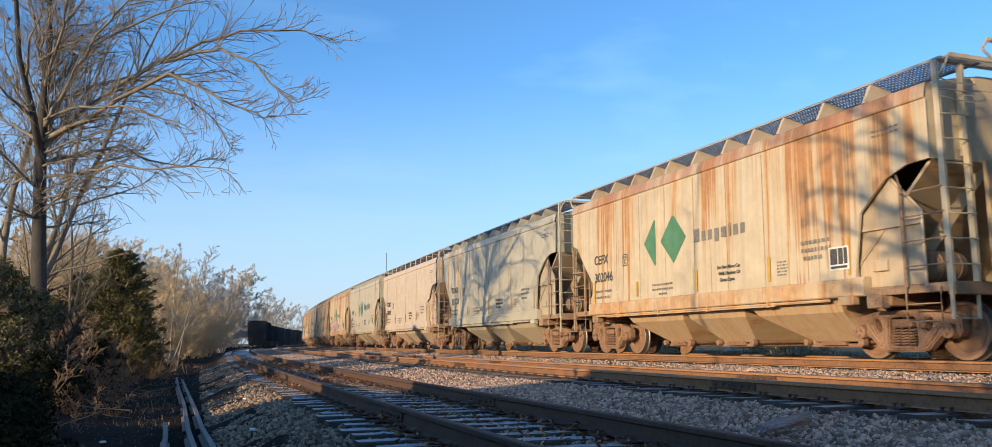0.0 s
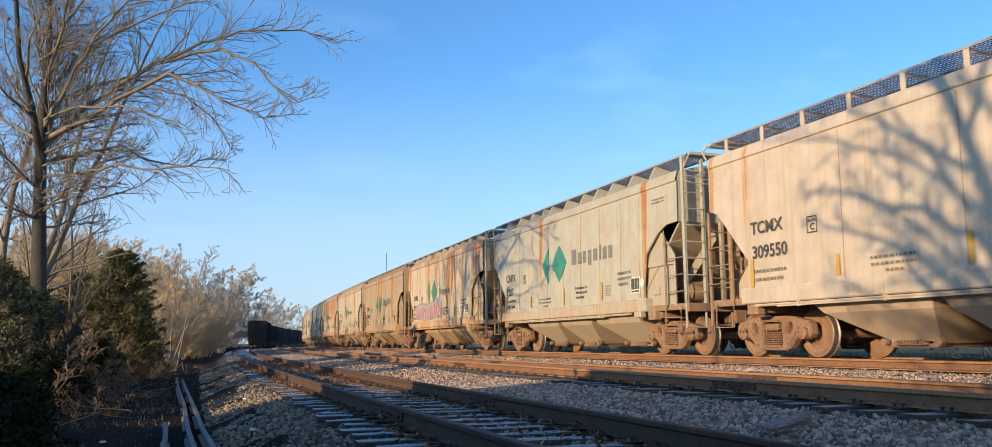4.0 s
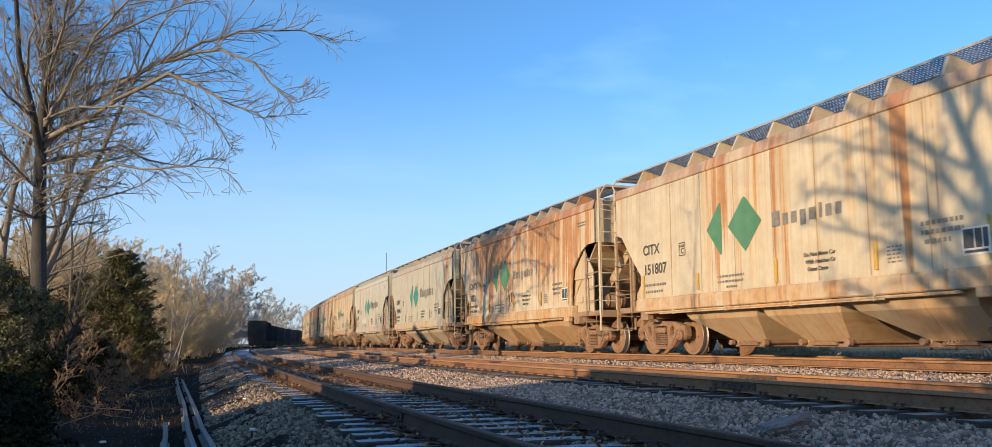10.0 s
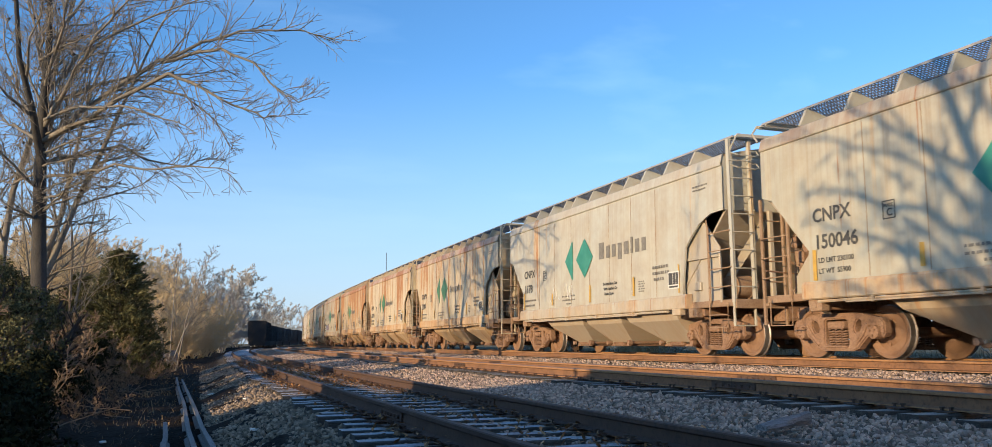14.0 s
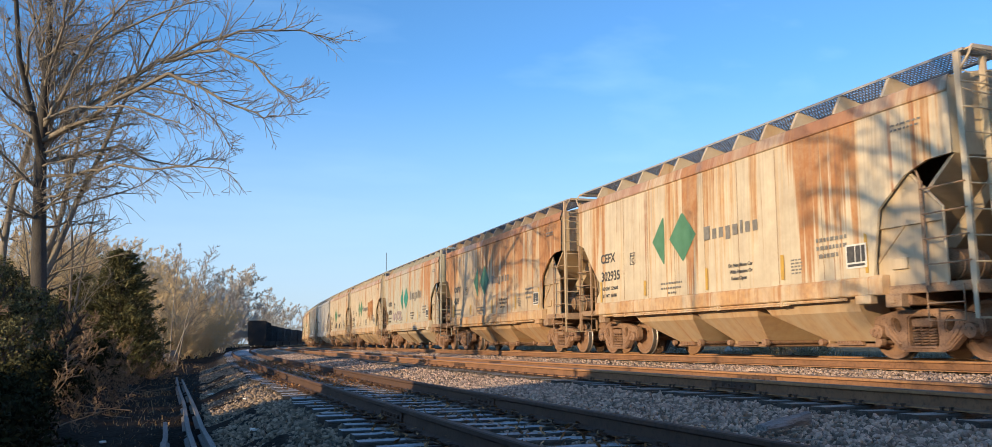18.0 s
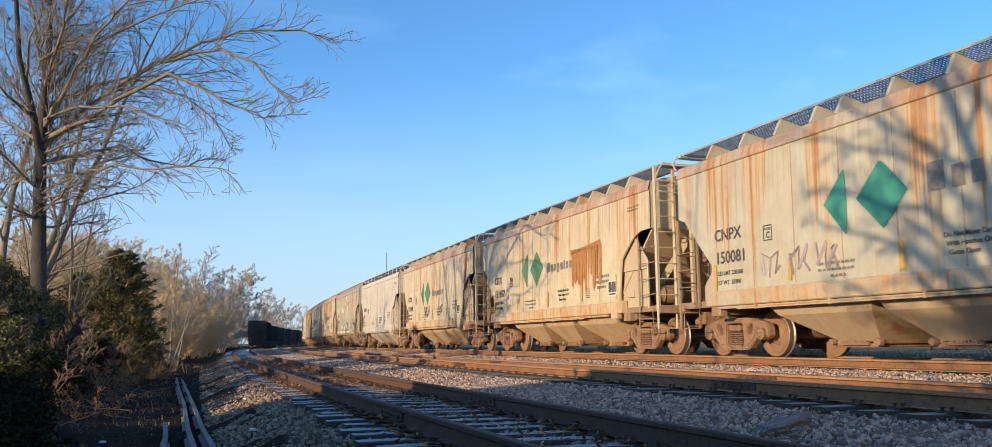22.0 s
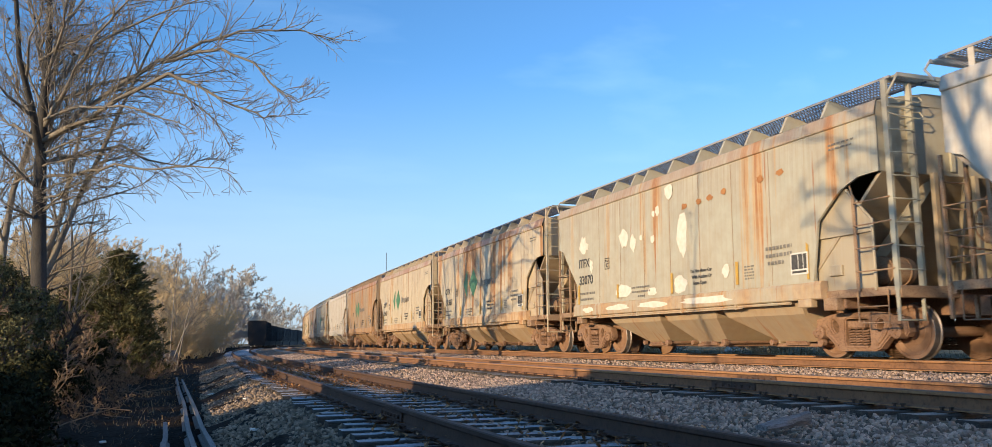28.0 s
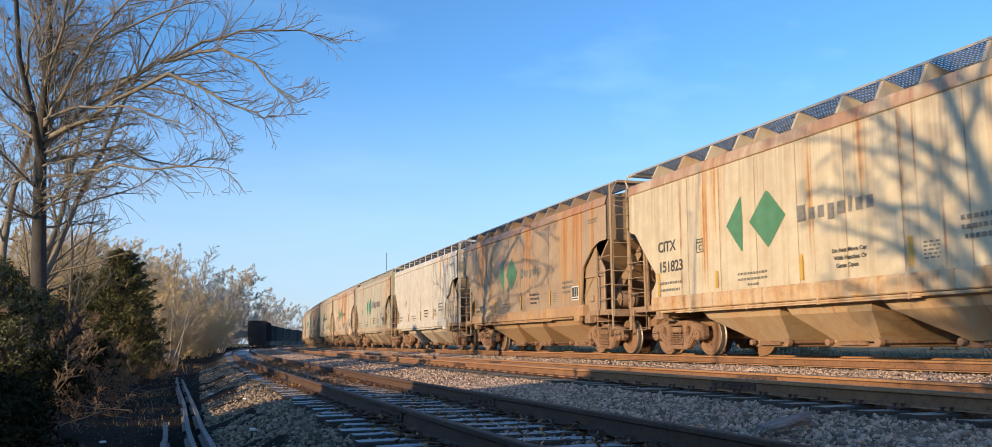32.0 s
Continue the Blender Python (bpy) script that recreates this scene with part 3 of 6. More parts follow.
def fin(side):
    """A pressed bracket that carries the running board over the roof's shoulder."""
    sh = Shape()
    pts = [(1.555, 4.225), (1.385, 4.553), (1.30, 4.553), (0.72, 4.385), (0.86, 4.345), (1.45, 4.225)]
    sh.prism([(side * p, q) for p, q in pts], 1, -0.010, 0.010)
    sh.prism([(side * p, q) for p, q in ((1.555, 4.225), (1.385, 4.553), (1.375, 4.545), (1.53, 4.225))], 1, 0.010, 0.06)
    return sh


def post_bracket(side):
    """An upright strap that carries the running board on the smooth-sided cars."""
    sh = Shape().box(*sorted((side * 1.375, side * 1.39)), -0.05, 0.05, 4.20, 4.575)
    sh.box(*sorted((side * 0.86, side * 1.38)), -0.02, 0.02, 4.505, 4.550)
    return sh


def side_sill(side):
    out, inn = 1.655, 1.50
    sec = [(inn, 1.035), (out - 0.02, 1.035), (out, 1.055), (out, 1.30), (out - 0.025, 1.335), (side_x(1.35) - 0.002, 1.352), (inn, 1.352)]
    sh = Shape().prism([(side * p, q) for p, q in sec], 1, -4.86, 5.25)
    sh.tube([(side * 1.60, -4.0, 1.0), (side * 1.60, 4.9, 1.0)], 0.028, 6)
    sh.tube([(side * 1.645, -2.6, 0.965), (side * 1.645, 4.2, 0.965)], 0.018, 5)
    for y in (-4.35, -2.4, -0.4, 1.6, 3.6):
        sh.box(*sorted((side * 1.56, side * 1.67)), y - 0.02, y + 0.02, 0.94, 1.05)
    sh.box(*sorted((side * 1.53, side * 1.68)), -4.62, -4.28, 0.90, 1.045, c=0.012)
    return sh


def bay(y0, y1, b0, b1):
    """One hopper bay: four sloping sheets down to a gate frame."""
    top, low = 1.08, 0.30
    v = [(-1.50, y0, top), (1.50, y0, top), (1.50, y1, top), (-1.50, y1, top), (-0.92, b0, low), (0.92, b0, low), (0.92, b1, low), (-0.92, b1, low)]
    mid = [(-1.40, y0 + (b0 - y0) * 0.22, 0.80), (1.40, y0 + (b0 - y0) * 0.22, 0.80), (1.40, y1 + (b1 - y1) * 0.22, 0.80), (-1.40, y1 + (b1 - y1) * 0.22, 0.80)]
    sh = Shape().add(v[:4] + mid + v[4:], [(0, 1, 5, 4), (1, 2, 6, 5), (2, 3, 7, 6), (3, 0, 4, 7), (4, 5, 9, 8), (5, 6, 10, 9), (6, 7, 11, 10), (7, 4, 8, 11), (8, 9, 10, 11)])
    for y in (b0, b1):
        sh.box(-0.95, 0.95, y - 0.015, y + 0.015, 0.26, 0.36)
    return sh


def gate(b0, b1):
    sh = Shape().box(-0.98, 0.98, b0 - 0.06, b1 + 0.06, 0.20, 0.265, c=0.012)
    m = (b0 + b1) / 2
    sh.tube([(-1.05, b0 - 0.10, 0.29), (1.05, b0 - 0.10, 0.29)], 0.035, 8)
    sh.lathe([(-1.12, 0.0), (-1.12, 0.075), (-1.02, 0.075), (-1.02, 0.03)], b0 - 0.10, 0.29, 10)
    sh.lathe([(-1.12, 0.0), (-1.12, 0.06), (-1.04, 0.06), (-1.04, 0.03)], b1 + 0.02, 0.29, 10)
    sh.box(-1.06, -0.98, m - 0.30, m + 0.32, 0.235, 0.29, c=0.008)
    for i in range(9):
        sh.box(-1.075, -1.045, m - 0.28 + 0.065 * i, m - 0.245 + 0.065 * i, 0.27, 0.315)
    return sh


def centre_sill():
    sh = Shape().box(-0.32, 0.32, -6.55, 6.55, 0.72, 1.06, c=0.01)
    for s in (-1, 1):
        sh.box(-1.45, 1.45, s * 5.06 - 0.16, s * 5.06 + 0.16, 0.86, 1.08, c=0.015)
    return sh


def end_platform(sign):
    """End sill, floor and jacking pads outside the slope sheet."""
    sh = Shape()
    y = sorted((sign * 4.80, sign * 6.48))
    sh.box(-1.52, -1.40, y[0], y[1], 1.03, 1.17, c=0.01)
    sh.box(1.40, 1.52, y[0], y[1], 1.03, 1.17, c=0.01)
    e = sorted((sign * 6.36, sign * 6.50))
    sh.box(-1.52, 1.52, e[0], e[1], 0.98, 1.17, c=0.01)
    sh.box(-1.40, 1.40, y[0] + 0.1, y[1] - 0.1, 1.09, 1.12)
    for s in (-1, 1):
        jy = sign * 5.0
        sh.box(*sorted((s * 1.42, s * 1.60)), jy - 0.16, jy + 0.16, 0.83, 1.04, c=0.012)
        sh.box(*sorted((s * 1.59, s * 1.615)), jy - 0.045, jy + 0.045, 0.89, 0.98)
    return sh


def coupler(sign):
    sh = Shape().box(-0.07, 0.07, *sorted((sign * 6.4, sign * 6.78)), 0.78, 0.92, c=0.01)
    sh.prism([(-0.16, 0.70), (0.05, 0.68), (0.19, 0.72), (0.19, 1.0), (-0.02, 1.02), (-0.16, 0.98)], 1, *sorted((sign * 6.70, sign * 6.905)))
    sh.box(0.05, 0.20, *sorted((sign * 6.86, sign * 6.94)), 0.72, 0.99, c=0.02)
    sh.tube([(0.25, sign * 6.45, 0.82), (0.3, sign * 6.6, 0.60), (0.26, sign * 6.75, 0.50), (0.18, sign * 6.9, 0.58)], 0.03, 6)
    return sh


def tall_ladder():
    """Ladder at the end's corner: two channel stiles, bent rungs, and the grab loops at its top."""
    y = -6.44
    pieces = []
    for x in (-1.535, -1.03):
        sh = Shape().box(x - 0.012, x + 0.05, y - 0.045, y + 0.03, 1.10, 4.50, c=0.006)
        sh.box(x - 0.016, x - 0.008, y - 0.055, y + 0.045, 1.10, 4.50)
        pieces.append(("stile", sh.box(x - 0.012, x + 0.012, y - 0.03, y + 0.03, 0.62, 1.10)))
    for i in range(8):
        z = 1.42 + i * 0.375
        pieces.append(("rung", Shape().tube([(-1.55, y - 0.05, z), (-1.40, y - 0.075, z), (-1.10, y - 0.075, z), (-0.98, y - 0.05, z)], 0.013, 5)))
    for z in (3.95, 4.22):
        pieces.append(("grab_loop", Shape().tube([(-1.52, y - 0.05, z), (-1.38, y - 0.12, z - 0.06), (-0.95, y - 0.12, z - 0.08), (-0.84, y - 0.10, z - 0.04), (-0.86, y - 0.05, z + 0.05), (-1.02, y - 0.05, z + 0.04)], 0.012, 5)))
    pieces.append(("rung", Shape().tube([(-1.53, y, 0.63), (-1.03, y, 0.63)], 0.016, 5)))
    return pieces


def ladder_parts(name, pieces, mat, car):
    """The first stile stands for the ladder; the rest hang under it."""
    whole = part(name, pieces[0][1], mat, car)
    for kind, sh in pieces[1:]:
        part(kind, sh, mat, whole)


def grab_stile():
    """Short outer stile beside the corner ladder."""
    sh = Shape().box(-1.60, -1.57, -5.70, -5.64, 1.12, 2.72, c=0.005)
    return sh.tube([(-1.585, -5.67, 2.70), (-1.56, -5.60, 2.86), (-1.50, -5.50, 2.95)], 0.02, 5)


def grab_rung(z):
    return Shape().tube([(-1.60, -5.67, z), (-1.65, -5.75, z - 0.02), (-1.65, -6.35, z - 0.02), (-1.56, -6.44, z)], 0.013, 5)


def sill_step(y):
    """A stirrup step bent from one bar, with a second tread."""
    sh = Shape().tube([(-1.595, y - 0.32, 1.12), (-1.60, y - 0.32, 0.60), (-1.60, y + 0.32, 0.60), (-1.595, y + 0.32, 1.12)], 0.018, 5)
    return sh.tube([(-1.60, y - 0.32, 0.86), (-1.60, y + 0.32, 0.86)], 0.014, 5)


def short_ladder():
    """The lower ladder at the brake end."""
    pieces = []
    for x, y in ((-1.52, 6.46), (-1.02, 6.46), (-1.56, 5.66)):
        pieces.append(("stile", Shape().box(x - 0.02, x + 0.03, y - 0.03, y + 0.03, 0.62 if y > 6 else 1.1, 3.05 if y > 6 else 2.55, c=0.005)))
    for i in range(6):
        z = 0.66 + i * 0.40
        pieces.append(("rung", Shape().tube([(-1.53, 6.49, z), (-1.42, 6.54, z), (-1.1, 6.54, z), (-1.0, 6.49, z)], 0.013, 5)))
    for z in (1.5, 1.88, 2.26):
        pieces.append(("rung", Shape().tube([(-1.56, 5.66, z), (-1.62, 5.75, z), (-1.62, 6.38, z), (-1.53, 6.46, z)], 0.013, 5)))
    pieces.append(("step", Shape().tube([(-1.595, 5.6, 1.1), (-1.6, 5.6, 0.60), (-1.6, 6.2, 0.60), (-1.595, 6.2, 1.1)], 0.015, 5)))
    return pieces


WHEEL_AT, WHEEL_R = (-0.62, 6.50, 2.05), 0.27


def brake_rim():
    c, r = WHEEL_AT, WHEEL_R
    n, m = 20, 5
    v = [(c[0] + (r + 0.016 * math.cos(b)) * math.cos(a), c[1] + 0.016 * math.sin(b), c[2] + (r + 0.016 * math.cos(b)) * math.sin(a)) for a in np.linspace(0, 2 * math.pi, n + 1)[:-1] for b in np.linspace(0, 2 * math.pi, m + 1)[:-1]]
    return Shape().add(v, [(i * m + j, i * m + (j + 1) % m, ((i + 1) % n) * m + (j + 1) % m, ((i + 1) % n) * m + j) for i in range(n) for j in range(m)])


def brake_spoke(a):
    c, r = WHEEL_AT, WHEEL_R
    return Shape().tube([c, (c[0] + r * math.cos(a), c[1], c[2] + r * math.sin(a))], 0.011, 4)


def brake_box():
    c = WHEEL_AT
    sh = Shape().box(c[0] - 0.14, c[0] + 0.14, 6.26, 6.47, c[2] - 0.30, c[2] + 0.12, c=0.02)
    return sh.tube([(c[0], 6.38, 1.78), (c[0] - 0.02, 6.36, 1.1)], 0.014, 5)


def braces(sign):
    """Diagonal channels that prop the hood from the end sill."""
    sh = Shape()
    y = sign * 6.30
    for x0, x1 in ((-1.15, -0.35), (1.15, 0.35)):
        a, b = Vector((x0, sign * 5.15, 1.15)), Vector((x1, sign * 6.22, 3.05))
        d = (b - a).normalized()
        w = d.cross(Vector((0, sign, 0.6))).normalized() * 0.085
        t = d.cross(w).normalized() * 0.03
        v = [p + i * w + j * t for p in (a, b) for i, j in ((-1, -1), (1, -1), (1, 1), (-1, 1))]
        sh.add(v, [(0, 3, 2, 1), (4, 5, 6, 7), (0, 1, 5, 4), (1, 2, 6, 5), (2, 3, 7, 6), (3, 0, 4, 7)])
    for x in (-0.45, 0.45):
        sh.box(x - 0.05, x + 0.05, y - 0.04, y + 0.04, 1.15, 3.06, c=0.008)
    return sh


def reservoir(x, y, z, r, length):
    """A tank with domed ends lying across the car, on two straps."""
    prof = [(x, 0.0), (x + 0.03, r * 0.6), (x + 0.09, r * 0.93), (x + 0.15, r), (x + length - 0.15, r), (x + length - 0.09, r * 0.93), (x + length - 0.03, r * 0.6), (x + length, 0.0)]
    sh = Shape().lathe(prof, y, z, 16)
    for q in (x + 0.2, x + length - 0.26):
        sh.lathe([(q, r), (q, r + 0.012), (q + 0.05, r + 0.012), (q + 0.05, r)], y, z, 16)
        sh.box(q, q + 0.05, y - 0.05, y + 0.05, 1.10, z - r + 0.02)
    return sh


def valve():
    """Brake valve cluster with pipes."""
    sh = Shape().box(-0.95, -0.65, 5.55, 5.80, 1.35, 1.70, c=0.03).box(-1.12, -0.95, 5.60, 5.75, 1.42, 1.62, c=0.03)
    sh.box(-0.55, -0.25, 5.5, 5.8, 1.25, 1.5, c=0.03)
    for q in ((-0.8, 5.7, 1.3), (-1.0, 5.68, 1.4), (-0.4, 5.6, 1.25)):
        sh.tube([q, (q[0] - 0.08, q[1] + 0.35, q[2] - 0.1), (q[0] - 0.1, q[1] + 0.5, 1.12)], 0.02, 5)
    return sh


def truck_bolster():
    sh = Shape().box(-0.95, 0.95, -0.19, 0.19, 0.50, 0.74, c=0.03)
    sh.lathe([(-0.2, 0.0), (-0.2, 0.01)], 0, 0.7, 6)
    for y in (-0.60, 0.60):
        sh.box(-0.80, 0.80, y - 0.05, y + 0.05, 0.36, 0.46, c=0.015)
        for x in (-0.745, 0.745):
            sh.box(x - 0.05, x + 0.05, *sorted((y, y + 0.06 * (-1 if y < 0 else 1) * -1)), 0.28, 0.56, c=0.015)
    return sh


def cast_plate(outer, holes, x0, x1, cut):
    """A thick plate in the y-z plane with openings through it and its outer edges cut."""
    bm = bmesh.new()
    for loop in (outer, *holes):
        vs = [bm.verts.new((x0, p, q)) for p, q in loop]
        for i in range(len(vs)):
            bm.edges.new((vs[i - 1], vs[i]))
    bmesh.ops.triangle_fill(bm, edges=bm.edges[:], use_beauty=True, use_dissolve=False)
    made = bmesh.ops.extrude_face_region(bm, geom=bm.faces[:])
    top = [g for g in made["geom"] if isinstance(g, bmesh.types.BMVert)]
    bmesh.ops.translate(bm, vec=(x1 - x0, 0, 0), verts=top)
    bm.normal_update()
    rim = [e for e in bm.edges if all(abs(q.co.x - x1) < 1e-6 for q in e.verts) and any(abs(f.normal.x) < 0.5 for f in e.link_faces)]
    bmesh.ops.bevel(bm, geom=rim, offset=cut, segments=2, affect="EDGES", clamp_overlap=True)
    bmesh.ops.recalc_face_normals(bm, faces=bm.faces[:])
    bm.verts.index_update()
    sh = Shape().add([q.co[:] for q in bm.verts], [[q.index for q in f.verts] for f in bm.faces])
    bm.free()
    return sh


def side_frame(side):
    """Cast side frame: heavy plate with arched shoulders over the bearings, a window for the springs and a round opening on each side of it."""
    x0, x1 = 0.965, 1.115
    half = [(0.40, 0.80), (0.62, 0.778), (0.85, 0.725), (1.04, 0.695), (1.11, 0.62), (1.125, 0.44), (1.06, 0.37), (1.015, 0.42), (1.0, 0.55), (0.785, 0.55), (0.77, 0.40), (0.70, 0.36), (0.60, 0.27), (0.50, 0.175), (0.38, 0.135)]
    outer = half + [(-p, q) for p, q in half[::-1]]
    holes = [[(-0.27, 0.23), (0.27, 0.23), (0.29, 0.30), (0.27, 0.66), (0.22, 0.69), (-0.22, 0.69), (-0.27, 0.66), (-0.29, 0.30)]]
    for q in (-1, 1):
        holes.append([(q * (0.515 + 0.075 * math.cos(a) + 0.03 * math.sin(a)), 0.565 + 0.115 * math.sin(a)) for a in np.linspace(0, 2 * math.pi, 13)[:-1]])
    sh = cast_plate(outer, holes, side * x0, side * x1, 0.022)
    for q in (-1, 1):
        sh.tube([(side * 1.112, q * 0.44, 0.24), (side * 1.118, q * 0.62, 0.42), (side * 1.112, q * 0.74, 0.60)], [0.03, 0.045, 0.03], 6)
        # bearing end cap with three bolts, on the outer face
        sh.lathe([(side * (x1 + 0.05), 0.0), (side * (x1 + 0.05), 0.07), (side * (x1 + 0.035), 0.115), (side * x0, 0.125)], q * 0.889, 0.457, 16)
        for k in range(3):
            a = math.pi * 2 * k / 3 + 0.5
            sh.lathe([(side * (x1 + 0.075), 0.0), (side * (x1 + 0.075), 0.018), (side * (x1 + 0.04), 0.018)], q * 0.889 + 0.055 * math.cos(a), 0.457 + 0.055 * math.sin(a), 6)
    sh.box(*sorted((side * 0.94, side * 1.14)), -0.26, 0.26, 0.19, 0.232, c=0.008)
    sh.box(*sorted((side * 0.93, side * 1.135)), -0.20, 0.20, 0.52, 0.655, c=0.025)
    return sh


def spring_nest(side):
    sh = Shape()
    for y in (-0.155, 0.0, 0.155):
        pts = [(side * 1.05 + 0.062 * math.cos(a), y + 0.062 * math.sin(a), 0.235 + 0.28 * a / (2 * math.pi * 6.5)) for a in np.linspace(0, 2 * math.pi * 6.5, 66)]
        sh.tube(pts, 0.0145, 4)
    return sh


def wheelset():
    sh = Shape()
    for s in (-1, 1):
        prof = [(0.668, 0.10), (0.70, 0.13), (0.685, 0.22), (0.662, 0.33), (0.655, 0.375), (0.655, 0.482), (0.672, 0.484), (0.690, 0.462), (0.79, 0.455), (0.797, 0.448), (0.797, 0.395), (0.775, 0.375), (0.745, 0.33), (0.755, 0.22), (0.80, 0.13), (0.86, 0.115), (0.86, 0.0)]
        n0 = len(sh.f)
        sh.lathe([(s * x, r) for x, r in prof], 0, 0, 32)
        per = len(prof) - 1
        for j in range(len(sh.f) - n0):
            if j % per in (6, 7, 8):
                sh.k[n0 + j] = 1
        for a in (0.0, 1.0):
            sh.box(*sorted((s * 0.765, s * 0.785)), 0.2 * math.cos(3 * a) - 0.03, 0.2 * math.cos(3 * a) + 0.03, 0.2 * math.sin(3 * a) - 0.02, 0.2 * math.sin(3 * a) + 0.02)
    sh.tube([(-1.0, 0, 0), (1.0, 0, 0)], 0.085, 12)
    return sh


def on_side(me, z0, y0, lift=0.022):
    """Lays a flat drawing (x to the right, y up) on the side that the camera sees, with its origin at y0, z0."""
    n = len(me.vertices)
    co = np.empty(n * 3, np.float32)
    me.vertices.foreach_get("co", co)
    co = co.reshape(-1, 3)
    z = z0 + co[:, 1]
    out = np.stack([-(1.626 - (z - 1.1) * 0.0131 + lift + co[:, 2]), y0 - co[:, 0], z], -1)
    me.vertices.foreach_set("co", out.ravel().astype(np.float32))
    me.update()
    return me


LETTERS = {}


def lettering(text, size):
    """Raised paint lettering in the built-in font, one mesh for each text."""
    key = (text, size)
    if key not in LETTERS:
        cu = bpy.data.curves.new("lettering", "FONT")
        cu.body, cu.size, cu.extrude, cu.offset, cu.resolution_u = text, size, 0.0015, size * 0.022, 3
        ob = bpy.data.objects.new("lettering", cu)
        scene.collection.objects.link(ob)
        LETTERS[key] = bpy.data.meshes.new_from_object(ob)
        bpy.data.objects.remove(ob)
        bpy.data.curves.remove(cu)
    me = LETTERS[key].copy()
    me.materials.clear()
    return me


def bars(rows, h, rng):
    """Lines of small bars in place of fine print: rows of (x, y, length)."""
    sh = Shape()
    for x, y, length in rows:
        a = x
        while a < x + length - 0.02:
            w = min(rng.uniform(0.04, 0.10), x + length - a)
            sh.box(a, a + w, y, y + h, 0.0, 0.002)
            a += w + 0.03
    return sh


def flat(points, depth=0.003):
    return Shape().prism(points, 2, 0.0, depth)


def word_blocks(width, cap):
    """The owner's word as a row of plain upright blocks of its size."""
    k = width / 2.66
    x, blocks = 0.0, []
    for w, lo, hi in ((0.40, 0.0, 1.0), (0.30, 0.0, 0.74), (0.30, 0.0, 0.74), (0.30, -0.22, 0.74), (0.32, 0.0, 0.74), (0.20, 0.0, 0.92), (0.30, 0.0, 0.74), (0.30, 0.0, 0.74)):
        blocks.append(Shape().box(x * k, (x + w - 0.09) * k, lo * cap, hi * cap, 0, 0.003, c=0.001))
        x += w + 0.03
    return blocks


def car_body(smooth_sided=False):
    """The car itself with all its fittings, at the origin."""
    car = new("hopper_car")
    for s in (-1, 1):
        part("side_sheet", side_sheet(s, not smooth_sided), M_PAINT, car)
    for s0 in (SEAMS[4:10:2] if smooth_sided else SEAMS[3:10]):
        part("weld_seam", Shape().add([(-1.628, s0 - 0.008, 1.36), (-1.628, s0 + 0.008, 1.36), (-1.632, s0, 1.36), (-1.594, s0 - 0.008, 3.93), (-1.594, s0 + 0.008, 3.93), (-1.598, s0, 3.93)], [(0, 2, 5, 3), (2, 1, 4, 5), (0, 1, 2), (3, 5, 4)]), M_GEAR, car)
    part("roof", roof_shape(), M_PAINT, car)
    for s in (-1, 1):
        for x in (-0.9, 0.0, 0.9):
            part("end_post", Shape().box(x - 0.05, x + 0.05, *sorted((s * 6.265, s * 6.31)), 3.1, 4.15, c=0.008), M_PAINT, car)
        # dusty bay paint, which also paints in the shade under the hood
        part("slope_sheet", slope_sheet(s), M_DUSTY, car)
        part("end_sheet", end_sheet(s), M_PAINT, car)
        part("running_board", running_board(s), M_GRATE, car, "galvanised open grating")
        part("board_edge", Shape().box(*sorted((s * 1.388, s * 1.40)), -6.45, 6.45, 4.557, 4.597), M_EDGE, car)
        part("end_board", end_board(s), M_PAINT, car)
        me = None
        for y in (FINS if not smooth_sided else [-5.9 + 1.18 * i for i in range(11)]):
            me = me or (post_bracket(s) if smooth_sided else fin(s)).mesh("board_bracket", M_PAINT)
            part("board_bracket", me, (), car).location = (0, y, 0)
        part("side_sill", side_sill(s), M_SILL, car)
        part("end_platform", end_platform(s), M_GEAR, car)
        part("coupler", coupler(s), M_TRUCK, car, "rust brown cast coupler")
        part("end_brace", braces(s), M_GEAR if s > 0 else M_HOOD, car)
        for q in (-1, 1):
            part("end_panel", end_panel(s, q), M_HOOD, car)
    part("centre_sill", centre_sill(), M_TRUCK, car)
    for y0, y1, b0, b1 in ((-4.12, -1.52, -4.05, -2.79), (-1.46, 0.77, -1.05, 0.02), (0.83, 3.55, 1.25, 2.21)):
        b = part("hopper_bay", bay(y0, y1, b0, b1), M_DUSTY, car)
        part("discharge_gate", gate(b0, b1), M_TRUCK, b, "rack gate with gear shaft")
    ladder_parts("corner_ladder", tall_ladder(), M_PAINT, car)
    part("grab_stile", grab_stile(), M_GEAR, car)
    for z in (1.45, 1.83, 2.21, 2.59):
        part("grab_rung", grab_rung(z), M_GEAR, car)
    part("sill_step", sill_step(-5.98), M_GEAR, car)
    ladder_parts("brake_ladder", short_ladder(), M_GEAR, car)
    wheel = part("brake_wheel", brake_rim(), M_GEAR, car, "spoked hand brake wheel")
    for a in np.linspace(0, 2 * math.pi, 7)[:-1]:
        part("spoke", brake_spoke(a), M_GEAR, wheel)
    part("brake_gear_box", brake_box(), M_GEAR, car)
    part("air_reservoir", reservoir(-1.15, -5.55, 1.48, 0.24, 0.85), M_GEAR, car, "brown air tank", smooth=True)
    part("air_reservoir", reservoir(-1.0, 5.98, 1.55, 0.20, 0.75), M_GEAR, car, "brown air tank", smooth=True)
    part("brake_valve", valve(), M_GEAR, car)
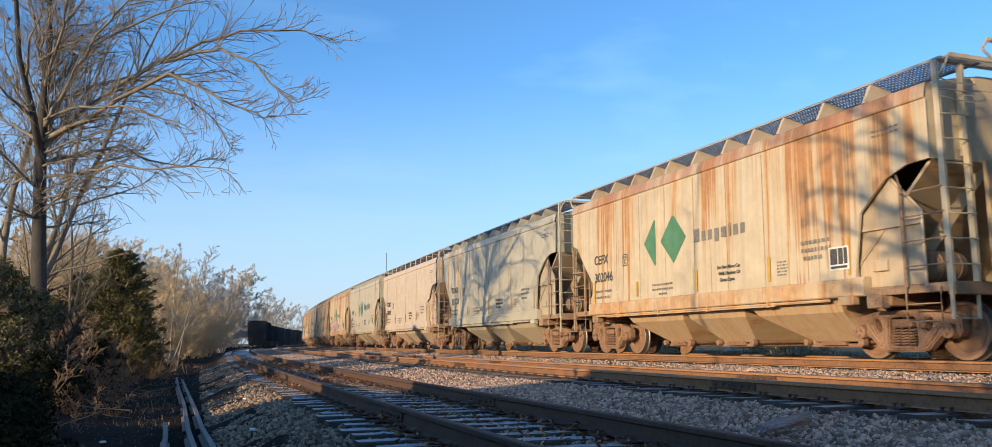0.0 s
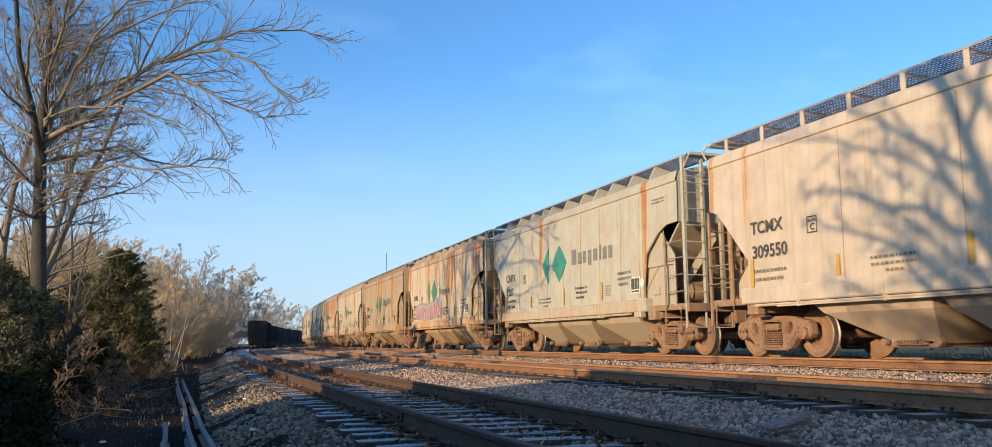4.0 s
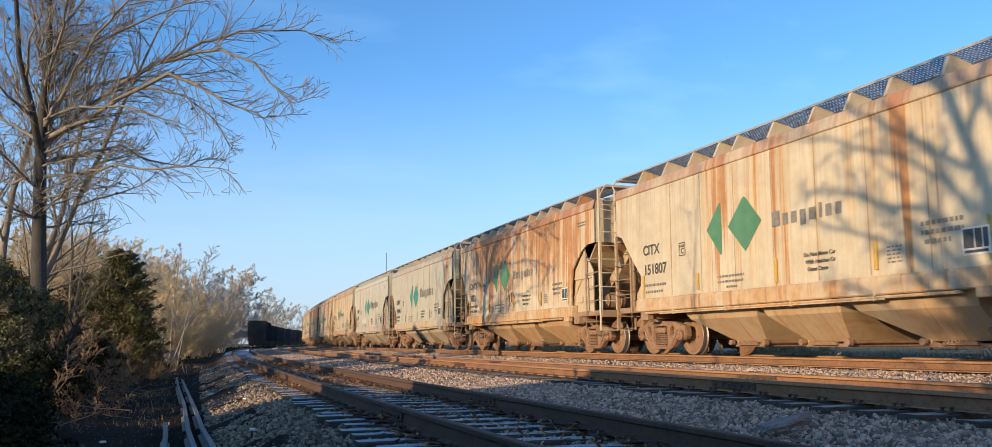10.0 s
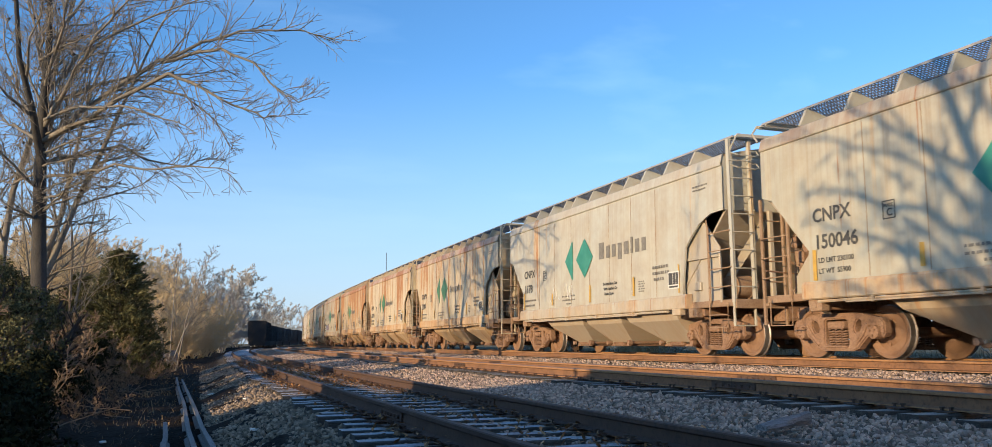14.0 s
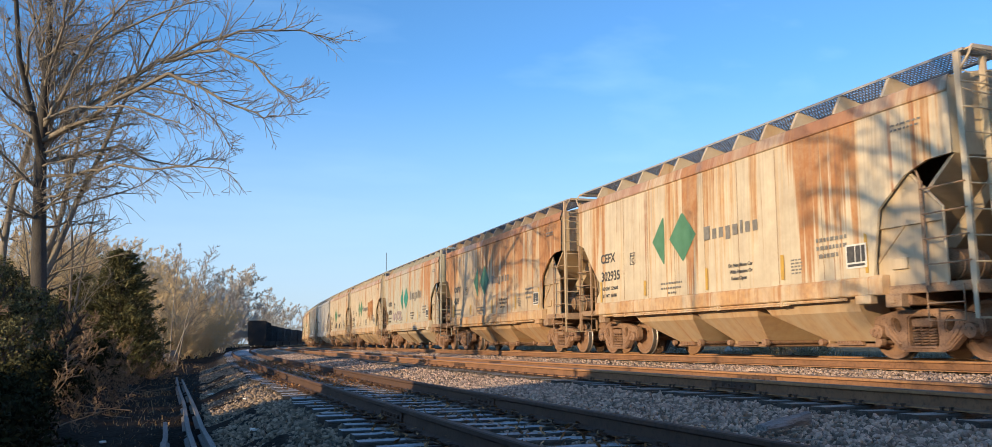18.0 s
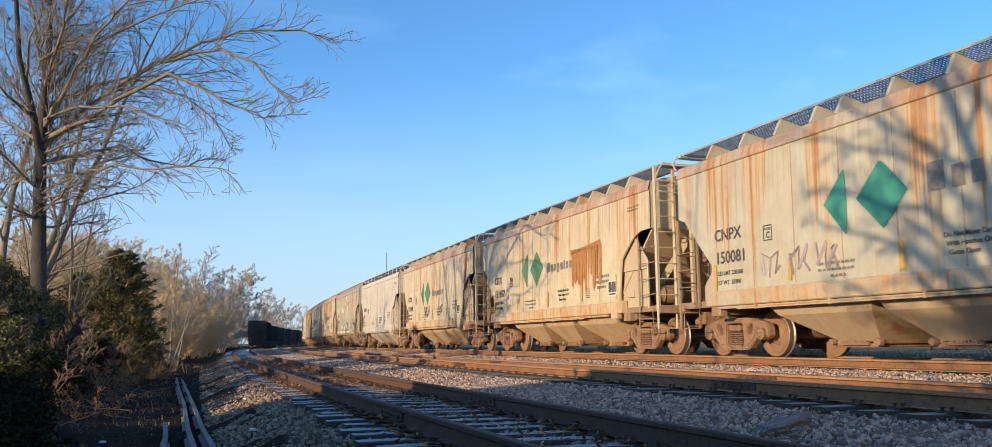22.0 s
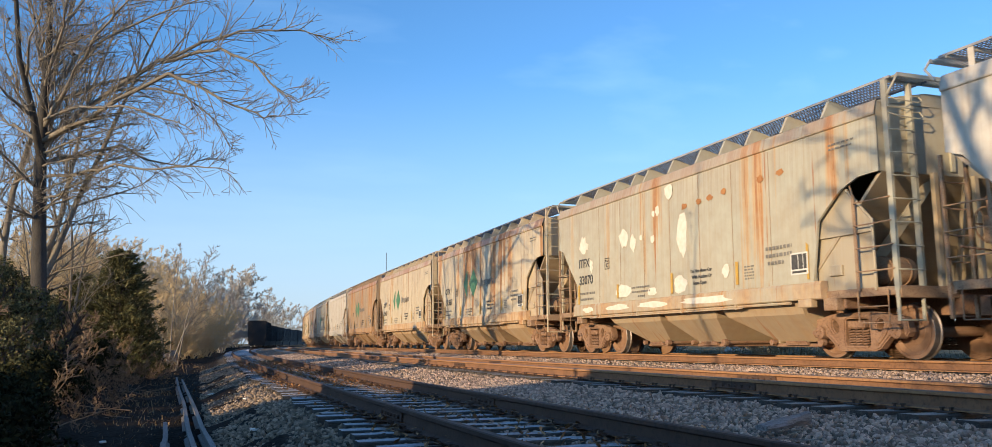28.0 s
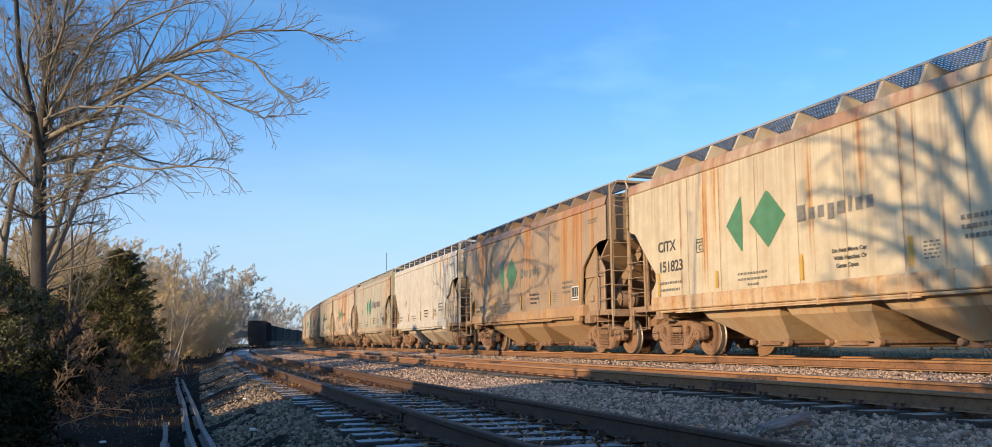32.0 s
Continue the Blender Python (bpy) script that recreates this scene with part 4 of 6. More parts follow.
    part("brake_cylinder", Shape().lathe([(-1.25, 0.0), (-1.25, 0.10), (-1.18, 0.16), (-0.80, 0.16), (-0.78, 0.20), (-0.74, 0.20), (-0.74, 0.0)], 5.55, 2.05, 14), M_TRUCK, car, "rust brown brake cylinder")
    rng = np.random.default_rng(15)
    for i in range(11):
        x, y = rng.uniform(-1.35, -0.2), rng.uniform(5.4, 6.3)
        z = rng.uniform(1.5, 2.7)
        part("air_pipe", Shape().tube([(x, y, 1.12), (x + rng.normal(0, 0.04), y, z * 0.75), (x + rng.normal(0, 0.15), y + rng.uniform(-0.2, 0.15), z), (x + rng.normal(0, 0.4), y - 0.1, z + rng.uniform(-0.1, 0.25))], 0.017, 5), M_TRUCK, car)
    for i in range(5):
        x, y, z = rng.uniform(-1.3, -0.3), rng.uniform(5.5, 6.2), rng.uniform(1.3, 2.5)
        part("brake_fitting", Shape().box(x - 0.09, x + 0.09, y - 0.08, y + 0.08, z - 0.11, z + 0.11, c=0.025), M_TRUCK, car)
    frame_me = {s: side_frame(s).mesh("side_frame", M_TRUCK) for s in (-1, 1)}
    spring_me = {s: spring_nest(s).mesh("spring_nest", M_TRUCK) for s in (-1, 1)}
    set_me = wheelset().mesh("wheelset", M_WHEEL, M_TREAD)
    bol_me = truck_bolster().mesh("truck", M_TRUCK)
    for y in (-5.06, 5.06):
        t = part("truck", bol_me, (), car, "two-axle truck caked in brown dust")
        t.location = (0, y, 0)
        for s in (-1, 1):
            part("side_frame", frame_me[s], (), t)
            part("spring_nest", spring_me[s], (), t)
        for q in (-0.889, 0.889):
            part("wheelset", set_me, (), t, "steel wheels on one axle").location = (0, q, 0.457)
    return car


CREAM, GREY, TAN, PINK, WHITE, OLIVE = (0.665, 0.57, 0.40), (0.48, 0.49, 0.41), (0.39, 0.285, 0.165), (0.66, 0.55, 0.44), (0.68, 0.65, 0.58), (0.46, 0.46, 0.37)
# mark, number, paint, rust, badge (0 none, 1 green, 2 teal), load line, empty line, looks
CARS = {
    -2: ("", "", TAN, 0.3, 1, "", "", "tan"), -1: ("", "", CREAM, 0.4, 1, "", "", "cream"),
    0: ("CEFX", "302046", CREAM, 0.50, 1, "", "", "cream and rust-streaked"),
    1: ("TCMX", "321723", OLIVE, 0.0, 0, "", "", "plain grey-green"),
    2: ("TCMX", "309550", PINK, 0.0, 0, "", "", "plain pale beige"),
    3: ("CNPX", "1287", GREY, 0.12, 2, "LD LMT 229700", "LT WT  56300", "pale grey"),
    4: ("CNPX", "3712", CREAM, 0.66, 1, "LD LMT", "LT WT", "rust-streaked cream, sprayed with graffiti"),
    5: ("CNPX", "150660", TAN, 0.34, 1, "LD LMT 230400", "LT WT  55600", "dusty tan"),
    6: ("CITX", "151807", CREAM, 0.46, 1, "", "", "cream, streaked with rust"),
    7: ("CNPX", "3892", CREAM, 0.80, 1, "LD LMT 228000", "LT WT  58000", "cream, heavily rusted"),
    8: ("CNPX", "150046", GREY, 0.26, 2, "LD LMT 230100", "LT WT  55900", "pale grey, lightly stained"),
    9: ("CNPX", "1178", (0.50, 0.51, 0.45), 0.08, 2, "", "", "clean pale grey"),
    10: ("CNPX", "3504", CREAM, 0.50, 1, "", "", "cream with red rust runs"),
    11: ("CEFX", "302935", CREAM, 0.52, 1, "LD LMT 229600", "LT WT  56400", "cream, rust-streaked"),
    12: ("CNPX", "4538", (0.62, 0.47, 0.29), 0.82, 1, "", "", "orange with rust"),
    13: ("CNPX", "150081", OLIVE, 0.34, 2, "LD LMT 230100", "LT WT  55900", "olive-cream, stained along the eave"),
    14: ("CITX", "151657", CREAM, 0.46, 1, "LD LMT 229100", "LT WT  56900", "cream with a rusted patch"),
    15: ("CITX", "151845", CREAM, 0.46, 1, "LD LMT 229000", "LT WT  57000", "cream, scribbled with chalk"),
    16: ("TCMX", "319", WHITE, 0.0, 0, "", "", "plain off-white"),
    17: ("ITFX", "33070", OLIVE, 0.28, 0, "", "", "grey-cream with peeling paint"),
    18: ("CITX", "151567", CREAM, 0.50, 1, "", "", "cream, rust-streaked"),
    19: ("CITX", "151823", CREAM, 0.50, 1, "", "", "cream with red rust runs"),
    20: ("", "", (0.33, 0.215, 0.13), 0.42, 1, "", "", "dirty brown"),
    21: ("", "", WHITE, 0.0, 0, "", "", "clean white"),
}


def dress(car, n, rng):
    """Paint colour and the markings of car n on its near side."""
    mark, number, colour, rust, badge, load, empty, looks = CARS.get(n, ("", "", (CREAM, TAN, GREY, PINK)[n % 4], (0.35, 0.55, 0.2, 0.45)[n % 4], (1, 1, 2, 1)[n % 4], "", "", ("cream", "tan", "pale grey", "beige")[n % 4]))
    shade = rng.uniform(0.93, 1.06)
    for o in car.children_recursive:
        kind = o.name.split(".")[0]
        amount = rust if kind == "side_sheet" else min(1.0, rust + 0.15) if kind == "hopper_bay" and rust > 0.05 else min(1.0, rust + 0.35) if kind == "side_sill" and rust > 0.05 else rust * 0.25
        o.color = (colour[0] * shade, colour[1] * shade, colour[2] * shade, amount)
    tagged(car, f"{looks} covered hopper car on brown dusty trucks", "hopper car", "train of hopper cars")
    if badge:
        ink = M_TEAL if badge == 2 else M_GREEN
        large = badge == 2 or n in (5,)
        dy = 0.0 if large else 0.56
        half = part("half_diamond", on_side(flat([(0, 0.55), (-0.02, 1.09), (-0.06, 1.09), (-0.54, 0.56), (-0.06, 0.0), (-0.02, 0.0)]).mesh("half_diamond", ink), 2.10, 1.09 + dy), (), car, "green half diamond")
        part("diamond", on_side(flat([(0.0, 0.555), (0.49, 0.06), (0.555, 0.0), (0.62, 0.06), (1.08, 0.555), (0.62, 1.06), (0.555, 1.10), (0.49, 1.06)]).mesh("diamond", ink), 2.09, 0.87 + dy), (), car, "green diamond")
        word = None
        for block in word_blocks(2.66 if large else 1.92, 0.44 if large else 0.29):
            piece = part("letter_block" if word else "wordmark", on_side(block.mesh("letter_block", M_PRINT), 2.52 if large else 2.46, -0.58 if large else 0.04), (), word or car, "" if word else "dark word in plain blocks")
            word = word or piece
    if mark:
        a = part("reporting_mark", on_side(lettering(mark, 0.335), 2.385, 4.90), (), car, "black stencilled letters")
        a.data.materials.append(M_BLACK)
        a = part("car_number", on_side(lettering(number, 0.345), 1.91, 4.88), (), car, "black stencilled digits")
        a.data.materials.append(M_BLACK)
    for text, z in ((load, 1.66), (empty, 1.47)):
        if text:
            a = tagged(part("load_line", on_side(lettering(text, 0.125), z, 4.80), (), car), kind="stuff")
            a.data.materials.append(M_BLACK)
    if not load:
        tagged(part("load_line", on_side(bars([(0, 0, 0.95), (0.05, -0.16, 0.8)], 0.06, rng).mesh("load_line", M_PRINT), 1.62, 4.85), (), car), kind="stuff")
    box = part("plate_box", on_side(Shape().box(0, 0.26, 0, 0.02, 0, 0.002).box(0, 0.26, 0.28, 0.30, 0, 0.002).box(0, 0.02, 0.02, 0.28, 0, 0.002).box(0.24, 0.26, 0.02, 0.28, 0, 0.002).mesh("plate_box", M_BLACK), 2.22, 3.30), (), car, "small stencilled box")
    for text, size, z, y in (("PLATE", 0.068, 2.42, 3.27), ("C", 0.17, 2.27, 3.22)):
        part("plate_word", on_side(lettering(text, size), z, y), (), box).data.materials.append(M_BLACK)
    for k, text in enumerate(("Do Not Move Car", "With Hatches Or", "Gates Open")):
        tagged(part("warning_line", on_side(lettering(text, 0.105), 1.80 - 0.13 * k, -0.80 - 0.04 * k), (), car), kind="stuff").data.materials.append(M_BLACK)
    for y, z, rows, h in ((1.85, 1.62, [(0, 0, 0.9), (0.0, -0.11, 0.9), (0.3, -0.22, 0.35)], 0.055), (-3.40, 2.02, [(0, 0, 0.75), (0, -0.14, 0.75), (0.05, -0.28, 0.5)], 0.085), (-2.72, 1.76, [(0, -0.06 * i, 0.30) for i in range(5)], 0.035), (-5.2, 3.66, [(0, 0, 0.6), (0, -0.08, 0.55)], 0.04)):
        tagged(part("stencil_print", on_side(bars(rows, h * 0.8, rng).mesh("stencil_print", M_PRINT), z, y), (), car), kind="stuff")
    if n not in (1, 2, 16, 21):
        panel = part("stencil_panel", on_side(flat([(0, 0), (0.46, 0), (0.46, 0.40), (0, 0.40)]).mesh("stencil_panel", M_WHITE), 1.50, -4.10), (), car, "white framed black data panel")
        for x0, x1, z0, z1 in ((0.03, 0.20, 0.10, 0.37), (0.22, 0.33, 0.10, 0.37), (0.35, 0.43, 0.10, 0.37), (0.04, 0.42, 0.03, 0.07)):
            part("panel_field", on_side(Shape().box(x0, x1, z0, z1, 0, 0.002).mesh("panel_field", M_BLACK), 1.50, -4.10, 0.027), (), panel)
        part("round_decal", on_side(flat([(0.10 * math.cos(a), 0.12 * math.sin(a)) for a in np.linspace(0, 2 * math.pi, 13)[:-1]]).mesh("round_decal", M_WHITE), 1.74, -4.66, 0.020), (), car) if n == 3 else None
    for y, z0, z1, lean in ((2.62, 1.42, 1.78, 0.10), (0.02, 1.40, 1.86, 0.12), (-2.44, 1.44, 1.90, 0.10), (4.93, 1.36, 1.90, 0.0)):
        part("reflector_strip", on_side(flat([(0, 0), (0.09, 0), (0.09, z1 - z0), (0, z1 - z0)]).mesh("reflector_strip", M_YELLOW), z0, y, 0.030), (), car, "yellow reflector strip")
    part("reflector_strip", on_side(flat([(0, 0), (0.06, 0), (0.06, 0.62), (0, 0.66)]).mesh("reflector_strip", M_YELLOW), 1.40, -4.52, 0.019), (), car, "yellow reflector strip")
    if n == 4:
        graffiti(car, rng)
    if n == 17:
        peeling(car, rng)
    if n == 14:
        rust_patch(car, rng)
    if n in (7, 9, 13, 14, 15):
        scribble(car, n, rng)


def graffiti(car, rng):
    """Sprayed interlocking slabs with pale rims on a smoky ground; no letters."""
    top = lambda x: 0.62 + 0.03 * x + 0.05 * math.sin(2.3 * x)
    edge = [(-0.32, 0.02), (-0.36, 0.35), (-0.18, 0.66)] + [(x, top(x) + 0.09 + 0.05 * (i % 2)) for i, x in enumerate(np.arange(0.1, 3.7, 0.32))] + [(4.0, 0.95), (4.12, 1.32), (4.24, 0.92), (4.55, 0.52), (5.0, 0.16), (4.4, 0.08), (3.0, -0.04), (1.5, -0.06)]
    whole = part("graffiti", on_side(flat(edge, 0.002).mesh("graffiti", M_SPRAY[1]), 1.42, 4.08, 0.022), (), car, "smoky lilac sprayed ground under maroon slabs")
    x = -0.22
    for i in range(9):
        w = (0.52, 0.42, 0.58, 0.40, 0.55, 0.46, 0.52, 0.60, 0.72)[i]
        lean = 0.10 * math.sin(1.7 * i)
        h = top(x + w / 2)
        pts = [(x, 0.06 + 0.05 * (i % 2)), (x + w * 0.55, 0.03), (x + w + 0.02, 0.12 - 0.05 * (i % 3)), (x + w * 0.86, 0.34), (x + w + lean, h - 0.05), (x + w * 0.62 + lean, h + 0.02), (x + w * 0.50, h - 0.17), (x + w * 0.2 + lean, h + 0.01), (x - 0.02 + lean, h - 0.12), (x + w * 0.12, 0.32)]
        part("sprayed_slab", on_side(Shape().prism(pts, 2, 0.0, 0.002).mesh("sprayed_slab", M_SPRAY[0]), 1.42, 4.08, 0.0245 + 0.0004 * (i % 2)), (), whole)
        rim = Shape().tube([(p, q, 0.0) for p, q in pts[4:]], 0.007, 4)
        mid = [(x + w * (0.25 + 0.5 * t) , 0.22 + 0.26 * math.sin(math.pi * t + i), 0.0) for t in np.linspace(0, 1, 5)]
        rim.tube(mid, 0.008, 4)
        part("sprayed_line", on_side(rim.mesh("sprayed_line", M_SPRAY[2]), 1.42, 4.08, 0.027), (), whole)
        x += w


def blob(rng, w, h, n=13):
    return [(w * (0.65 + 0.5 * rng.random()) * math.cos(a), h * (0.65 + 0.5 * rng.random()) * math.sin(a)) for a in np.linspace(0, 2 * math.pi, n + 1)[:-1]]


def peeling(car, rng):
    """Flaked paint with pale primer showing."""
    for y, z, w, h in ((4.6, 3.0, 0.25, 0.28), (4.1, 2.4, 0.1, 0.2), (4.35, 2.95, 0.08, 0.1), (2.25, 2.95, 0.24, 0.3), (1.75, 2.75, 0.15, 0.22), (1.35, 2.85, 0.08, 0.08), (0.75, 3.35, 0.08, 0.08), (0.55, 3.4, 0.1, 0.13), (0.8, 2.75, 0.1, 0.1), (0.05, 3.78, 0.22, 0.2),
                       (1.9, 4.08, 0.55, 0.1), (2.75, 4.08, 0.35, 0.1), (4.3, 4.06, 0.35, 0.09), (-0.5, 2.7, 0.22, 0.55), (-0.4, 1.58, 0.3, 0.2), (2.3, 1.58, 0.42, 0.2), (-2.1, 1.75, 0.14, 0.14), (0.9, 1.5, 0.25, 0.1)):
        part("peeled_patch", on_side(flat(blob(rng, w, h), 0.002).mesh("peeled_patch", M_PEEL), z, y, 0.020 if z < 3.9 else -0.035), (), car, "bare pale primer")
    for y, w in ((4.3, 0.4), (2.6, 0.75), (0.9, 0.8), (-1.3, 1.1)):
        part("peeled_patch", on_side(flat(blob(rng, w, 0.08), 0.002).mesh("peeled_patch", M_PEEL), 1.19, y, 0.033), (), car, "bare pale primer")
    for y, z in ((-0.6, 3.32), (-1.2, 3.34), (-1.6, 3.36), (-2.1, 3.4), (-3.3, 3.44), (-3.9, 3.46)):
        part("rust_spot", on_side(flat(blob(rng, 0.12, 0.07), 0.002).mesh("rust_spot", M_RUST), z, y, 0.021), (), car)


def rust_patch(car, rng):
    whole = part("rust_patch", on_side(flat([(0, 0.62), (0.5, 0.60), (1.2, 0.66), (1.9, 0.72), (1.92, 0.60), (1.5, 0.50), (1.1, 0.54), (0.6, 0.46), (0.2, 0.50), (0.0, 0.44)], 0.002).mesh("rust_patch", M_RUST), 2.35, -1.75, 0.027), (), car, "flaking red-brown rust that has run down")
    x = 0.06
    while x < 1.80:
        w, drop = rng.uniform(0.06, 0.20), rng.uniform(0.75, 1.05)
        if x > 0.9:
            drop = rng.uniform(0.5, 1.2)
        part("rust_run", on_side(flat([(x, 0.58), (x + w, 0.60), (x + w * 0.95, 0.50 - drop * 0.85), (x + w * 0.6, 0.50 - drop), (x + w * 0.1, 0.50 - drop * 0.9)], 0.002).mesh("rust_run", M_RUST), 2.35, -1.75, 0.027), (), whole)
        x += w + (rng.uniform(0.0, 0.015) if x < 0.9 else rng.uniform(0.01, 0.09))


def scribble(car, n, rng):
    """Thin sprayed or chalked loops."""
    for y0 in {7: (0.45,), 9: (1.7, 2.7), 13: (3.4, 2.6, 1.9), 14: (3.6,), 15: (1.5, 1.0, -1.2)}[n]:
        sh = Shape()
        pts = [(0.07 * i + 0.10 * math.sin(i * 2.3 + n), 0.28 + 0.26 * math.sin(i * 1.9 + y0), 0.0) for i in range(9)]
        sh.tube(pts, 0.011 if n != 13 else 0.03, 3)
        part("scribble", on_side(sh.mesh("scribble", M_BLACK if n in (7, 15) else M_SPRAY[1] if n == 13 else M_WHITE), 1.50, y0, 0.024), (), car)


FIRST, LAST = -2, 30


def travel(t):
    """Metres that the train has come by t seconds; it slows a little."""
    return 8.683 * t - 0.011227 * t * t


def car_pose(n, t):
    s = 15.55 + 13.842 * n - travel(t)
    ax, ay, _ = along(s - 5.06)
    bx, by, _ = along(s + 5.06)
    return Matrix.Translation(((ax + bx) / 2, (ay + by) / 2, 0.0)) @ Matrix.Rotation(-math.atan2(bx - ax, by - ay), 4, "Z")


TRAIN = {}


def build_train():
    ribbed, plain = car_body(), car_body(True)
    for n in range(FIRST, LAST + 1):
        TRAIN[n] = copy_thing(plain if n in (2, 16, 21, 26) else ribbed, car_pose(n, 0))
    for base in (ribbed, plain):
        for o in list(base.children_recursive):
            bpy.data.objects.remove(o)
        bpy.data.objects.remove(base)
    rng = np.random.default_rng(5)
    for n, car in TRAIN.items():
        dress(car, n, rng)


# ---- plants ----
class Wood:
    """Gathers tapered branches as three- to six-sided tubes."""

    def __init__(self, seed, thin=0.0035):
        self.thin = thin
        self.rng = np.random.default_rng(seed)
        self.v, self.f, self.n = [], [], 0

    def tube(self, pts, r0, r1, sides=3):
        pts = np.asarray(pts, float)
        m = len(pts)
        d = np.gradient(pts, axis=0)
        d /= np.linalg.norm(d, axis=1)[:, None] + 1e-9
        ref = np.array([0.31, 0.22, 0.92]) if abs(d[0][2]) < 0.8 else np.array([0.9, 0.3, 0.1])
        a = np.cross(d, ref)
        a /= np.linalg.norm(a, axis=1)[:, None] + 1e-9
        c = np.cross(d, a)
        r = np.linspace(r0, r1, m)[:, None]
        ring = [pts + r * (math.cos(2 * math.pi * j / sides) * a + math.sin(2 * math.pi * j / sides) * c) for j in range(sides)]
        v = np.stack(ring, 1).reshape(-1, 3)
        i = np.arange(m - 1)[:, None] * sides
        j = np.arange(sides)[None]
        f = np.stack([i + j, i + (j + 1) % sides, i + sides + (j + 1) % sides, i + sides + j], -1).reshape(-1, 4)
        self.v.append(v)
        self.f.append(f + self.n)
        self.n += len(v)

    def shoot(self, p, d, length, r, level, droop=0.0, wob=0.22, kids=(6, 5, 4), ratio=0.5):
        """One wavering shoot and its side shoots."""
        rng = self.rng
        n = 7 if level > 1 else 5
        pts = [np.asarray(p, float)]
        d = np.asarray(d, float) / np.linalg.norm(d)
        for _ in range(n - 1):
            d = d + rng.normal(0, wob, 3) * np.array([1, 1, 0.8]) + np.array([0, 0, -droop])
            d /= np.linalg.norm(d)
            pts.append(pts[-1] + d * length / (n - 1))
        self.tube(pts, r, max(r * 0.35, self.thin), 5 if r > 0.05 else 3)
        self.side_shoots(pts, length, r, level, droop, wob, kids, ratio)

    def side_shoots(self, pts, length, r, level, droop, wob, kids, ratio, first=0.15):
        if level <= 0:
            return
        rng = self.rng
        pts = np.asarray(pts)
        n = len(pts)
        for k in range(kids[min(level, len(kids)) - 1]):
            t = first + (0.98 - first) * (k + rng.random()) / kids[min(level, len(kids)) - 1]
            i = min(int(t * (n - 1)), n - 2)
            q = pts[i] + (pts[i + 1] - pts[i]) * (t * (n - 1) - i)
            d = pts[i + 1] - pts[i]
            d = d / np.linalg.norm(d)
            out = np.cross(d, rng.normal(0, 1, 3))
            out /= np.linalg.norm(out) + 1e-9
            ang = rng.uniform(0.5, 1.0)
            self.shoot(q, d * math.cos(ang) + out * math.sin(ang) + np.array([0, 0, 0.12]), length * ratio * rng.uniform(0.6, 1.1) * (1.2 - 0.75 * t), max(r * 0.5 * (1.1 - 0.5 * t), self.thin), level - 1, droop, wob, kids, ratio)

    def mesh(self, name, mat):
        return array_mesh(name, np.concatenate(self.v), np.concatenate(self.f), mat)


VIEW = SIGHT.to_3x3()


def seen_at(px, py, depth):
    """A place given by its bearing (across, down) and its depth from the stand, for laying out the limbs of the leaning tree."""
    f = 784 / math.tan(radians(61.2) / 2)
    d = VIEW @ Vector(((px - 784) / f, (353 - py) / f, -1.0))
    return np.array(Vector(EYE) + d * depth)


